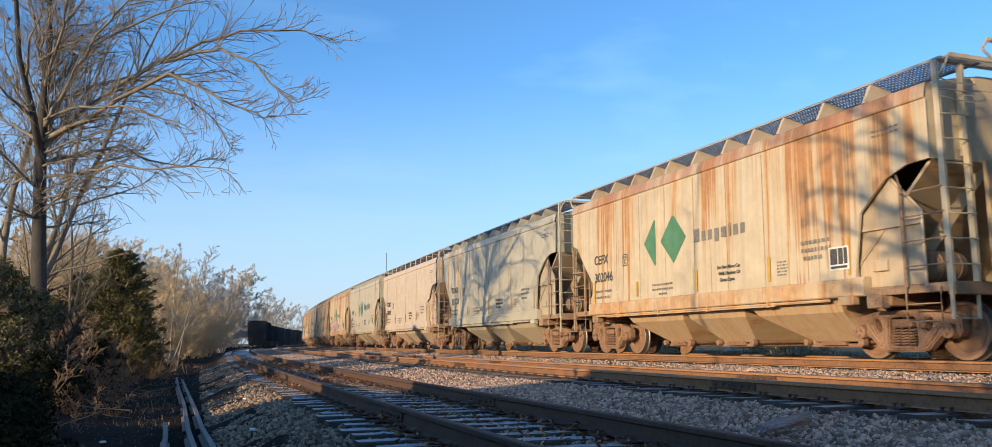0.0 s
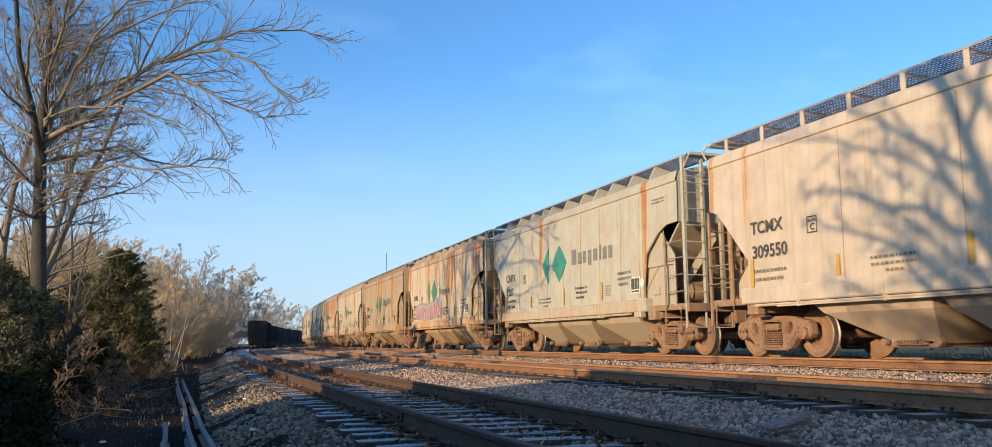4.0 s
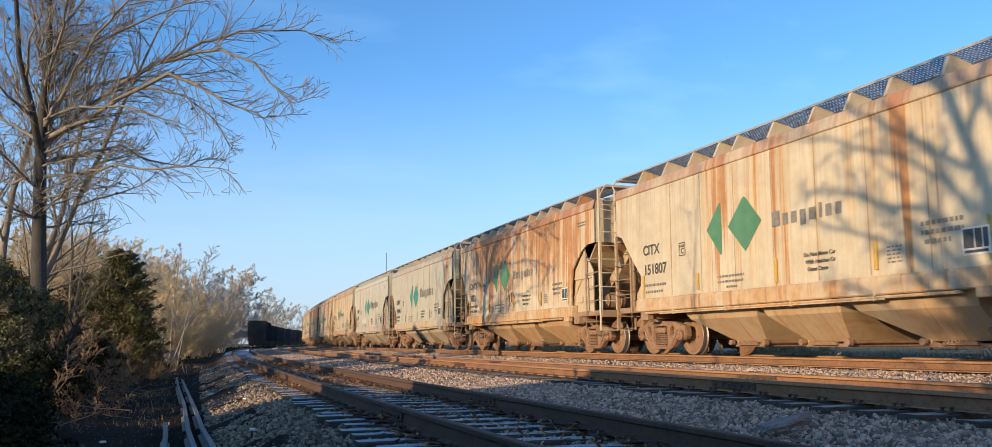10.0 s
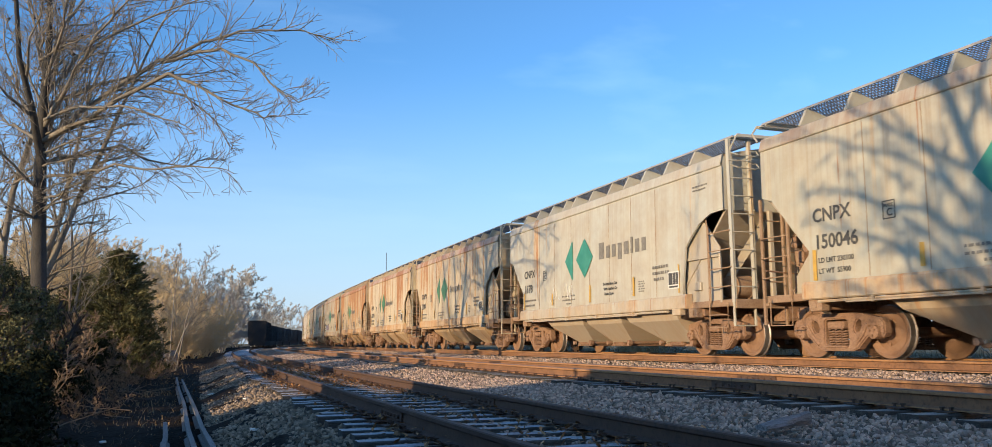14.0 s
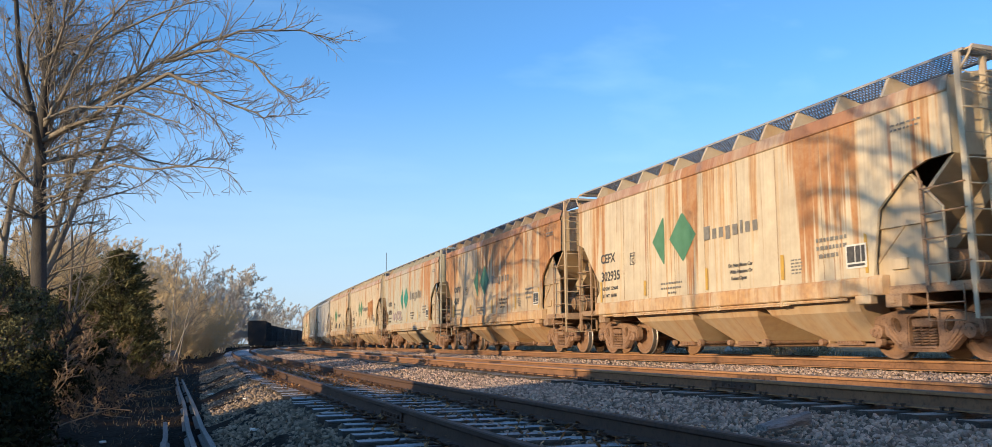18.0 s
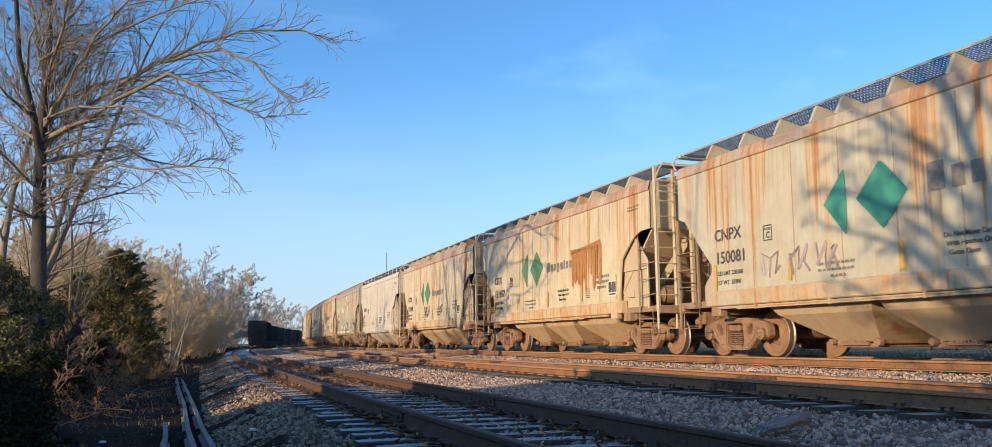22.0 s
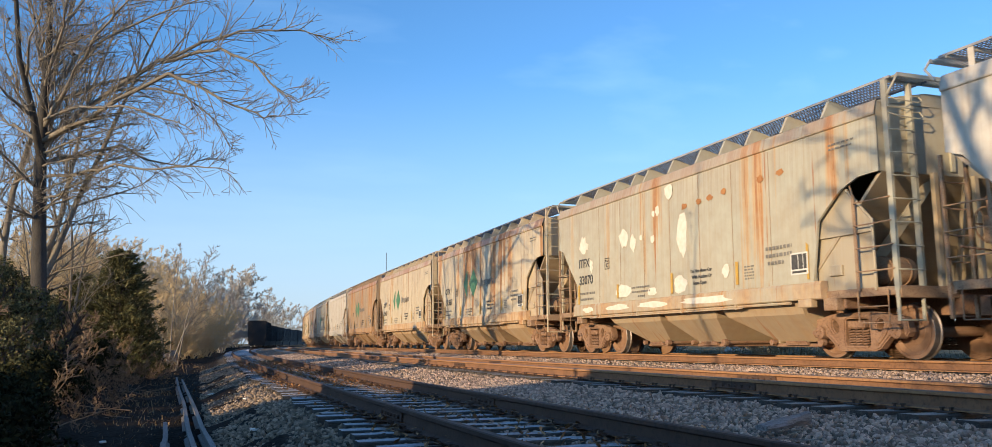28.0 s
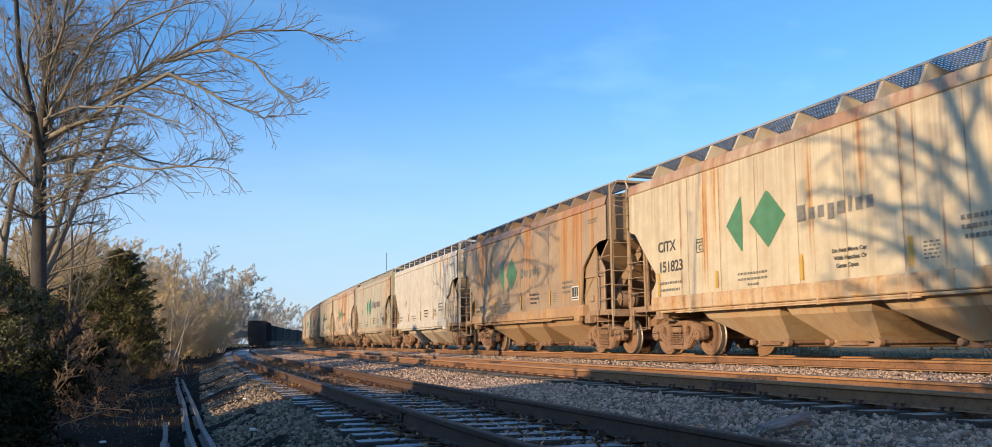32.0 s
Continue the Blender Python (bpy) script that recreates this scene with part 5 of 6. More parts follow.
def big_tree():
    """The bare tree on the bank: a forked trunk and long limbs that hang over the line."""
    base = np.array((-3.25, 21.9, -0.7))
    tree = tagged(new("tree"), "tall bare deciduous tree leaning over the track", "tree")
    tree.location = base
    trunk, crown = Wood(21), Wood(22, 0.0058)
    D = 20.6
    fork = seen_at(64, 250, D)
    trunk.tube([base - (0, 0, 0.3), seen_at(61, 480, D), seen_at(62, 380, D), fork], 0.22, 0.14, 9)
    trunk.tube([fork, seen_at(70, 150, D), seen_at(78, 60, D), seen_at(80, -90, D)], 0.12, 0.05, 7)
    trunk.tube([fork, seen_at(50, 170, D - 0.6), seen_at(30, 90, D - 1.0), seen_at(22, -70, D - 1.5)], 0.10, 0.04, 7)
    limbs = [
        ([(66, 235, 0), (110, 190, 0.2), (175, 143, 0.3), (249, 100, 0.6), (317, 69, 0.8), (381, 50, 0.8), (476, 48, 1.0), (538, 68, 1.0)], 0.085),
        ([(66, 225, 0), (110, 200, -0.4), (159, 175, -0.8), (265, 116, -1.2), (317, 138, -1.2), (370, 164, -1.4), (418, 185, -1.5), (446, 183, -1.6)], 0.075),
        ([(64, 260, 0), (95, 248, 0.3), (148, 241, 0.6), (190, 230, 0.9), (238, 254, 1.2), (298, 262, 1.4), (345, 240, 1.5)], 0.06),
        ([(255, 98, 0.6), (317, 82, 0.2), (349, 79, 0.0), (402, 100, -0.2), (439, 143, -0.3), (471, 161, -0.4), (502, 151, -0.4)], 0.05),
        ([(70, 200, 0), (95, 160, -0.3), (122, 106, -0.6), (153, 53, -1.0), (212, -8, -1.2), (290, -60, -1.5)], 0.07),
        ([(72, 150, 0), (120, 90, 0.6), (190, 50, 1.0), (280, 12, 1.4), (380, -20, 1.8)], 0.055),
        ([(76, 100, 0), (100, 40, 0.5), (150, -20, 1.0), (220, -90, 1.5)], 0.06),
        ([(66, 280, 0), (120, 275, -0.6), (180, 262, -1.2), (250, 270, -1.7), (330, 262, -2.0), (372, 275, -2.1)], 0.045),
        ([(64, 330, 0), (100, 318, -0.3), (140, 300, -0.6), (185, 292, -0.9)], 0.03),
        ([(64, 365, 0), (105, 350, 0.4), (140, 352, 0.6), (178, 345, 0.8)], 0.035),
        ([(175, 143, 0.3), (230, 140, 0.0), (290, 150, -0.2), (340, 190, -0.3), (372, 240, -0.3)], 0.04),
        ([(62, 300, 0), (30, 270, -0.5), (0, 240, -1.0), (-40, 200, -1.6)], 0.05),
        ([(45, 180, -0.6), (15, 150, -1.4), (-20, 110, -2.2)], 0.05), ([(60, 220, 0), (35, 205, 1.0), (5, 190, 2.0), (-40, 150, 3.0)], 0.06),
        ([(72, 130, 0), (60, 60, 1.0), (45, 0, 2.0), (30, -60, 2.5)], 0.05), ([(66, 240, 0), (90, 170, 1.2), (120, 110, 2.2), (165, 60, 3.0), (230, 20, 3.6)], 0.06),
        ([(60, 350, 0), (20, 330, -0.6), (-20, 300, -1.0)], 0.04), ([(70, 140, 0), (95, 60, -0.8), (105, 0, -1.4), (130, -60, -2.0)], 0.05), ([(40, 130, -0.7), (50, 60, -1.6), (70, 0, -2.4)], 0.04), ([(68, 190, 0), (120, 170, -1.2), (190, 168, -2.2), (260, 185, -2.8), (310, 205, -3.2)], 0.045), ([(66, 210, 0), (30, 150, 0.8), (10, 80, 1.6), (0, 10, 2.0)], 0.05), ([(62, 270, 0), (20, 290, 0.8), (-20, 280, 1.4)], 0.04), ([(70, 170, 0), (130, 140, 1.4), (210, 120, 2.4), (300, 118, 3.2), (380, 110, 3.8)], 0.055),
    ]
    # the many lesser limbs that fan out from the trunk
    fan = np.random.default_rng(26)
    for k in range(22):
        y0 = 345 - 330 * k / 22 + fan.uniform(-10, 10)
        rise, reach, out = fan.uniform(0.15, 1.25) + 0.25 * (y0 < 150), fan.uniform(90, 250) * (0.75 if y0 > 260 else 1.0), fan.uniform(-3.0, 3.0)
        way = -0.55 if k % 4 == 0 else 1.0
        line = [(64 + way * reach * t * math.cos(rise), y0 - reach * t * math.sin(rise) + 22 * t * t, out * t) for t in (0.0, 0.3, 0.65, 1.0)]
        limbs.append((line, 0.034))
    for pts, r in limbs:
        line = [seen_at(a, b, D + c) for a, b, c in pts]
        fine = [line[0]]
        for a, b in zip(line[:-1], line[1:]):
            for t in (0.33, 0.66, 1.0):
                fine.append(a + (b - a) * t + crown.rng.normal(0, 0.025, 3))
        crown.tube(fine, r, 0.007, 5)
        total = sum(np.linalg.norm(b - a) for a, b in zip(line[:-1], line[1:]))
        crown.side_shoots(fine, total * 0.30 + 0.75, r * 0.55, 2, -0.012, 0.115, (5, int(11 + total * 3.8)), 0.58, 0.05)
    for name, w in (("trunk", trunk), ("crown", crown)):
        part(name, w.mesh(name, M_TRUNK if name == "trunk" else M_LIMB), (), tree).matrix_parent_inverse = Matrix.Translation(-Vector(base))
    # dry seed balls still hanging on the tips
    rng = np.random.default_rng(8)
    sh = Shape()
    tips = np.concatenate(crown.v[-4000:])
    for i in rng.integers(0, len(tips), 90):
        p = tips[i]
        r = rng.uniform(0.025, 0.05)
        sh.add([p + (r, 0, 0), p + (0, r, 0), p - (r, 0, 0), p - (0, r, 0), p + (0, 0, r), p - (0, 0, r * 1.2)], [(0, 1, 4), (1, 2, 4), (2, 3, 4), (3, 0, 4), (1, 0, 5), (2, 1, 5), (3, 2, 5), (0, 3, 5)])
    tagged(part("seed_pod", sh, M_DARK, tree), kind="stuff").matrix_parent_inverse = Matrix.Translation(-Vector(base))


def bare_tree(name, label, place, tall, seed, mat, stems=1, spread=0.35, girth=0.11, kids=(5, 6, 9), lean=(0, 0), group="", thin=0.0035, leans=(), wob=0.17, low=0.28, ratio=0.48):
    tree = tagged(new(name), label, "tree" if name == "tree" else "bush", group)
    tree.location = place
    w = Wood(seed, thin)
    rng = w.rng
    t = Wood(seed + 1)
    stems = len(leans) or stems
    for k in range(stems):
        a = rng.uniform(0, 2 * math.pi)
        d = np.array((spread * math.cos(a) * (stems > 1) + lean[0], spread * math.sin(a) * (stems > 1) + lean[1], 1.0))
        if leans:
            d = np.array((leans[k][0], leans[k][1], 1.0))
        d /= np.linalg.norm(d)
        pts = [np.array((0.15 * math.cos(a), 0.15 * math.sin(a), -0.3)) * (stems > 1) + np.array((0, 0, -0.3))]
        n = 9
        for i in range(n):
            d = d + rng.normal(0, 0.07, 3)
            d /= np.linalg.norm(d)
            pts.append(pts[-1] + d * (tall + 0.3) * rng.uniform(0.85, 1.0) / n)
        t.tube(pts, girth, girth * 0.12, 6)
        w.side_shoots(pts, tall * 0.52, girth * 0.6, 3, -0.01, wob, kids, ratio, low)
    part("trunk", t.mesh("trunk", mat), (), tree)
    part("crown", w.mesh("crown", mat), (), tree)
    return tree


def leaning_tree():
    """The bare tree on the bank beside the camera: its trunk leans down the line and throws long limbs the same way."""
    tree = tagged(new("tree"), "bare tree leaning along the bank beside the camera", "tree")
    tree.location = (-3.9, -0.3, 0.6)
    trunk, crown = Wood(151), Wood(152, 0.006)
    rng = np.random.default_rng(153)
    stem = [(0.0, 0.0, -0.4), (0.05, 0.4, 1.2), (0.0, 0.9, 2.4), (-0.05, 1.5, 4.9), (0.05, 2.4, 7.4), (0.0, 2.9, 9.4)]
    trunk.tube(stem, 0.18, 0.06, 8)
    limbs = (((0.5, 1.6), (1.7, 2.6), (3.0, 3.6), (3.9, 4.2), 0.12), ((1.5, 5.0), (2.8, 5.9), (4.25, 6.9), (5.4, 7.4), 0.07), ((1.2, 3.7), (2.5, 4.6), (3.9, 5.3), (5.0, 5.5), 0.085),
             ((1.9, 6.0), (2.9, 7.4), (3.7, 8.7), (4.2, 9.6), 0.055), ((1.1, 3.2), (2.3, 5.0), (3.3, 6.4), (4.2, 7.8), 0.05), ((1.7, 5.6), (1.2, 6.9), (0.8, 8.4), (0.7, 9.3), 0.05),
             ((2.3, 7.2), (3.7, 8.0), (5.1, 8.4), (6.2, 8.5), 0.05), ((1.0, 2.8), (1.6, 4.0), (1.9, 5.6), (2.6, 6.9), 0.045), ((0.9, 2.4), (2.0, 2.9), (3.2, 3.1), (4.4, 3.6), 0.045),
             ((1.4, 4.6), (0.4, 5.6), (-0.3, 6.8), (-0.6, 8.0), 0.05), ((0.4, 1.2), (1.6, 1.7), (2.8, 2.0), (4.0, 2.6), 0.05), ((0.6, 1.8), (2.0, 3.4), (3.6, 4.4), (5.2, 4.9), 0.10),
             ((1.3, 4.2), (2.6, 5.4), (4.4, 6.2), (6.0, 6.6), 0.06), ((0.3, 0.8), (0.9, 2.4), (1.4, 3.8), (1.5, 5.2), 0.07), ((0.7, 2.0), (1.6, 3.6), (2.2, 4.6), (3.4, 5.6), 0.05), ((-0.1, 1.4), (-0.4, 3.0), (-0.3, 4.6), (0.0, 6.0), 0.08),
             ((0.2, 1.0), (1.2, 1.9), (1.9, 3.2), (2.4, 4.4), 0.11), ((0.8, 2.2), (1.9, 3.0), (3.3, 3.3), (4.6, 3.9), 0.07), ((0.5, 1.4), (1.5, 2.9), (2.6, 3.9), (3.6, 5.0), 0.09), ((1.1, 3.0), (2.2, 3.9), (3.4, 4.9), (4.8, 5.4), 0.06))
    for *pts, r in limbs:
        side = rng.uniform(-0.9, 0.9)
        line = [np.array((side * k / 3 + rng.normal(0, 0.05), y, z)) for k, (y, z) in enumerate(pts)]
        fine = [line[0]]
        for a, b in zip(line[:-1], line[1:]):
            fine += [a + (b - a) * t + rng.normal(0, 0.04, 3) for t in (0.33, 0.66, 1.0)]
        crown.tube(fine, r, 0.012, 6)
        crown.side_shoots(fine, 2.1, r * 0.6, 3, -0.005, 0.13, (3, 5, 14), 0.52, 0.12)
    part("trunk", trunk.mesh("trunk", M_TWIG), (), tree)
    part("crown", crown.mesh("crown", M_TWIG), (), tree)


def leaf_cloud(name, centres, radii, count, size, seed, mat, flatten=0.8):
    """Many small leaves in uneven clumps."""
    rng = np.random.default_rng(seed)
    centres, radii = np.asarray(centres, float), np.asarray(radii, float)
    pick = rng.choice(len(centres), count, p=radii ** 2 / (radii ** 2).sum())
    d = rng.normal(0, 1, (count, 3))
    d /= np.linalg.norm(d, axis=1)[:, None]
    p = centres[pick] + d * (radii[pick] * rng.random(count) ** 0.33)[:, None] * np.array((1, 1, flatten))
    a = rng.normal(0, 1, (count, 3))
    a /= np.linalg.norm(a, axis=1)[:, None]
    b = np.cross(a, d + rng.normal(0, 0.5, (count, 3)))
    b /= np.linalg.norm(b, axis=1)[:, None] + 1e-9
    s = (size * rng.uniform(0.6, 1.5, count))[:, None]
    v = np.stack([p - a * s, p + b * s * 0.45, p + a * s, p - b * s * 0.45], 1).reshape(-1, 3)
    return array_mesh(name, v, np.arange(len(v)).reshape(-1, 4), mat)


def evergreen_bush(label, place, width, tall, seed, count, size, mat=None, pointed=False, depth=None):
    bush = tagged(new("evergreen_tree" if pointed else "evergreen_bush"), label, "tree" if pointed else "bush")
    bush.location = place
    rng = np.random.default_rng(seed)
    centres, radii = [], []
    for i in range(150 if pointed else 80):
        t = rng.random() ** (1.2 if pointed else 0.8)
        w = width / 2 * ((1 - t) ** 0.7 * rng.uniform(0.65, 1.25) + 0.05 if pointed else math.sqrt(max(0.05, 1 - (t * 0.95) ** 2)))
        a, r = rng.uniform(0, 2 * math.pi), rng.random() ** 0.6
        centres.append((w * r * math.cos(a), w * r * math.sin(a) * ((depth or width) / width), tall * (0.06 + 0.9 * t)))
        radii.append(width * (rng.uniform(0.04, 0.085) if pointed else rng.uniform(0.06, 0.15)))
    w = Wood(seed)
    for k in range(1 if pointed else 4):
        w.shoot((0, 0, -0.3), (rng.normal(0, 0.05 if pointed else 0.3), rng.normal(0, 0.05 if pointed else 0.3), 1), tall * 0.95, 0.07, 2, 0, 0.06, (4, 10), 0.4)
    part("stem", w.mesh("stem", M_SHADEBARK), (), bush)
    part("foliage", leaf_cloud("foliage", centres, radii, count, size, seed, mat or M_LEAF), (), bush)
    return bush


def cedar(label, place, radius, tall, seed, count):
    """A conical evergreen: branches in uneven whorls down to the ground, each a spray of fine upturned foliage."""
    tree = tagged(new("evergreen_tree"), label, "tree")
    tree.location = place
    rng = np.random.default_rng(seed)
    w = Wood(seed)
    w.tube([(0, 0, -0.3), (0.03, 0, tall * 0.5), (0, 0.02, tall)], 0.10, 0.012, 6)
    tips, ways = [], []
    for i in range(count):
        t = ((i + rng.random()) / count) ** 1.15
        reach = radius * (1 - t) ** 0.6 * rng.uniform(0.7, 1.12) + 0.10
        a = i * 2.39996 + rng.normal(0, 0.3)
        z0 = 0.05 + tall * 0.96 * t
        rise = 0.12 + 0.5 * t + rng.normal(0, 0.08)
        line = [np.array((reach * k * math.cos(a), reach * k * math.sin(a), z0 + reach * (rise * k - 0.22 * k * (1 - k)))) for k in (0, 0.35, 0.7, 1.0)]
        w.tube(line, 0.02, 0.004)
        n = int(40 + 190 * reach / radius)
        k = rng.uniform(0.25, 1.03, n) ** 0.8
        q = np.array([np.interp(k, (0, 0.35, 0.7, 1.0), [p[j] for p in line]) for j in range(3)]).T
        fan = 0.30 * reach * (1.08 - k) + 0.05
        q += rng.normal(0, 1, (n, 3)) * np.stack([fan * 0.8, fan * 0.8, fan * 0.4], -1)
        tips.append(q)
        d = rng.normal(0, 0.55, (n, 3)) + np.array((math.cos(a), math.sin(a), 0.55))
        ways.append(d / np.linalg.norm(d, axis=1)[:, None])
    p, d = np.concatenate(tips), np.concatenate(ways)
    n = len(p)
    b = np.cross(d, rng.normal(0, 1, (n, 3)))
    b /= np.linalg.norm(b, axis=1)[:, None] + 1e-9
    s = rng.uniform(0.04, 0.11, (n, 1))
    v = np.stack([p - d * s, p + b * s * 0.22, p + d * s, p - b * s * 0.22], 1).reshape(-1, 3)
    part("stem", w.mesh("stem", M_SHADEBARK), (), tree)
    part("foliage", array_mesh("foliage", v, np.arange(len(v)).reshape(-1, 4), M_CEDAR), (), tree)
    return tree


def blades(name, label, spots, count, tall, seed, mat):
    """Thin bent grass blades and stalks around given places (x, y, z, spread)."""
    rng = np.random.default_rng(seed)
    spots = np.asarray(spots, float)
    i = rng.integers(0, len(spots), count)
    p = spots[i, :3] + np.concatenate([rng.normal(0, 1, (count, 2)) * spots[i, 3:4], np.zeros((count, 1))], 1)
    u = p[:, 0] - np.interp(p[:, 1], LINE_Y, LINE_X)
    p[:, 2] = height(u, p[:, 1]) - 0.03
    h = tall * rng.uniform(0.3, 1.2, count)
    lean = rng.normal(0, 0.45, (count, 2)) * h[:, None]
    side = rng.normal(0, 1, (count, 2))
    side = side / np.linalg.norm(side, axis=1)[:, None] * 0.006
    s3 = np.concatenate([side, np.zeros((count, 1))], 1)
    mid = p + np.concatenate([lean * 0.35, (h * 0.6)[:, None]], 1)
    tip = p + np.concatenate([lean, h[:, None]], 1)
    v = np.stack([p - s3, p + s3, mid + s3 * 0.8, mid - s3 * 0.8, tip], 1).reshape(-1, 3)
    k = np.arange(count)[:, None] * 5
    tri = np.concatenate([k + np.array([[0, 1, 2]]), k + np.array([[0, 2, 3]]), k + np.array([[3, 2, 4]])])
    tagged(new(name, array_mesh(name, v, tri, mat)), label, "grass", kind="stuff")


# ---- loose ballast ----
def stones(name, label, count, s_lo, s_hi, u_lo, u_hi, size, seed, mat, keep=None, sink=0.25):
    """Broken stones strewn over a stretch of the bed, each a little lump with its own shape."""
    rng = np.random.default_rng(seed)
    t = (1 + 5 ** 0.5) / 2
    ico = np.array([(-1, t, 0), (1, t, 0), (-1, -t, 0), (1, -t, 0), (0, -1, t), (0, 1, t), (0, -1, -t), (0, 1, -t), (t, 0, -1), (t, 0, 1), (-t, 0, -1), (-t, 0, 1)], float)
    ico /= np.linalg.norm(ico[0])
    fac = np.array([(0, 11, 5), (0, 5, 1), (0, 1, 7), (0, 7, 10), (0, 10, 11), (1, 5, 9), (5, 11, 4), (11, 10, 2), (10, 7, 6), (7, 1, 8), (3, 9, 4), (3, 4, 2), (3, 2, 6), (3, 6, 8), (3, 8, 9), (4, 9, 5), (2, 4, 11), (6, 2, 10), (8, 6, 7), (9, 8, 1)])
    s = s_lo + (s_hi - s_lo) * rng.random(count) ** 1.25
    u = rng.uniform(u_lo, u_hi, count)
    if keep is not None:
        ok = keep(u, s, rng)
        s, u = s[ok], u[ok]
    n = len(s)
    x, y, a = along(s, u)
    r = size * rng.uniform(0.55, 1.35, n) * (1 + 0.018 * s)
    z = height(u, y) + r * sink
    q = rng.normal(0, 1, (n, 4))
    q /= np.linalg.norm(q, axis=1)[:, None]
    w, i, j, k = q.T
    rot = np.stack([1 - 2 * (j * j + k * k), 2 * (i * j - k * w), 2 * (i * k + j * w), 2 * (i * j + k * w), 1 - 2 * (i * i + k * k), 2 * (j * k - i * w), 2 * (i * k - j * w), 2 * (j * k + i * w), 1 - 2 * (i * i + j * j)], -1).reshape(n, 3, 3)
    v = ico[None] * rng.uniform(0.7, 1.25, (n, 12, 1)) * np.stack([np.ones(n), rng.uniform(0.5, 0.95, n), rng.uniform(0.35, 0.7, n)], -1)[:, None]
    v = np.einsum("nij,nkj->nki", rot, v) * r[:, None, None] + np.stack([x, y, z], -1)[:, None]
    f = fac[None] + 12 * np.arange(n)[:, None, None]
    tagged(new(name, array_mesh(name, v.reshape(-1, 3), f.reshape(-1, 3), mat)), label, "gravel", kind="stuff")


def off_ties(u, s, rng):
    """Keeps stones off the tops of the ties and the rails of the two open tracks."""
    ok = np.ones(len(u), bool)
    for n in (1, 2, 3):
        on = np.abs(u - OFF[n]) < 1.27
        ok &= ~(on & (rng.random(len(u)) < (0.72 if n == 1 else 0.8 if n == 2 else 0.4)))
        for r in (-0.7525, 0.7525):
            ok &= np.abs(u - OFF[n] - r) > 0.10
    return ok


def ballast():
    stones("ballast", "coarse grey-tan crushed stone ballast", 70000, 1.5, 16, -10.4, 2.5, 0.0262, 31, M_STONE, off_ties)
    stones("ballast", "coarse grey-tan crushed stone ballast", 42000, 14, 60, -10.4, -1.0, 0.025, 32, M_STONE, off_ties)
    stones("ballast_shoulder", "crushed stone spilling down the ditch side", 13000, 2, 40, -11.65, -10.3, 0.030, 33, M_STONE_DARK)
    # drifts of fallen leaves between the rails of the siding
    rng = np.random.default_rng(9)
    s, u = np.concatenate([rng.uniform(15, 40, 9000), rng.uniform(4, 14, 1800), rng.uniform(4, 40, 500)]), np.concatenate([rng.uniform(-10.3, -7.7, 10800), rng.uniform(-13.3, -11.2, 500)])
    x, y, a = along(s, u)
    p = np.stack([x, y, height(u, y) + np.where(u > -11, rng.uniform(0.05, 0.12, len(s)), 0.03)], -1)
    d = rng.normal(0, 1, (len(s), 3)) * (1, 1, 0.35)
    d /= np.linalg.norm(d, axis=1)[:, None]
    e = np.cross(d, (0.1, 0.2, 1.0))
    k = rng.uniform(0.024, 0.056, (len(s), 1))
    v = np.stack([p - d * k, p + e * k * 0.5, p + d * k, p - e * k * 0.5], 1).reshape(-1, 3)
    tagged(new("fallen_leaves", array_mesh("fallen_leaves", v, np.arange(len(v)).reshape(-1, 4), M_LITTER)), "dry brown fallen leaves drifted between rails", "leaves", kind="stuff")


# ---- things beside the line ----
def gondola(s, top):
    """A parked low-sided wagon: ribbed box, sill, two trucks."""
    x, y, a = along(s, OFF[1])
    car = tagged(new("gondola_wagon"), "steel gondola parked on the siding, darkened to black for shade", "freight wagon", "parked wagons")
    car.matrix_basis = Matrix.Translation((x, y, TOP[1])) @ Matrix.Rotation(-a, 4, "Z")
    body = Shape().box(-1.5, 1.5, -7.9, 7.9, 1.0, 1.2)
    for q in (-1.5, 1.42):
        body.box(q, q + 0.08, -7.9, 7.9, 1.2, top)
    for q in (-7.9, 7.82):
        body.box(-1.42, 1.42, q, q + 0.08, 1.2, top)
    body.box(-1.35, 1.35, -7.8, 7.8, 0.30, 1.0)
    part("box", body, M_GOND, car)
    rib = Shape().box(-1.58, -1.5, -0.06, 0.06, 1.1, top, c=0.01).mesh("rib", M_GOND)
    for i in range(9):
        for s2 in (0.0, 3.08):
            part("rib", rib, (), car).location = (s2, -7.2 + 1.8 * i, 0)
    for q in (-1, 1):
        part("end_rim", Shape().box(-1.55, 1.55, q * 7.92 - 0.06, q * 7.92 + 0.06, top, top + 0.12, c=0.02), M_GOND, car)
        t = part("truck", truck_bolster(), M_DARK, car)
        t.location = (0, q * 5.8, 0)
        for e in (-1, 1):
            part("side_frame", side_frame(e), M_DARK, t)
        for e in (-0.889, 0.889):
            part("wheelset", wheelset(), (M_WHEEL, M_TREAD), t).location = (0, e, 0.457)


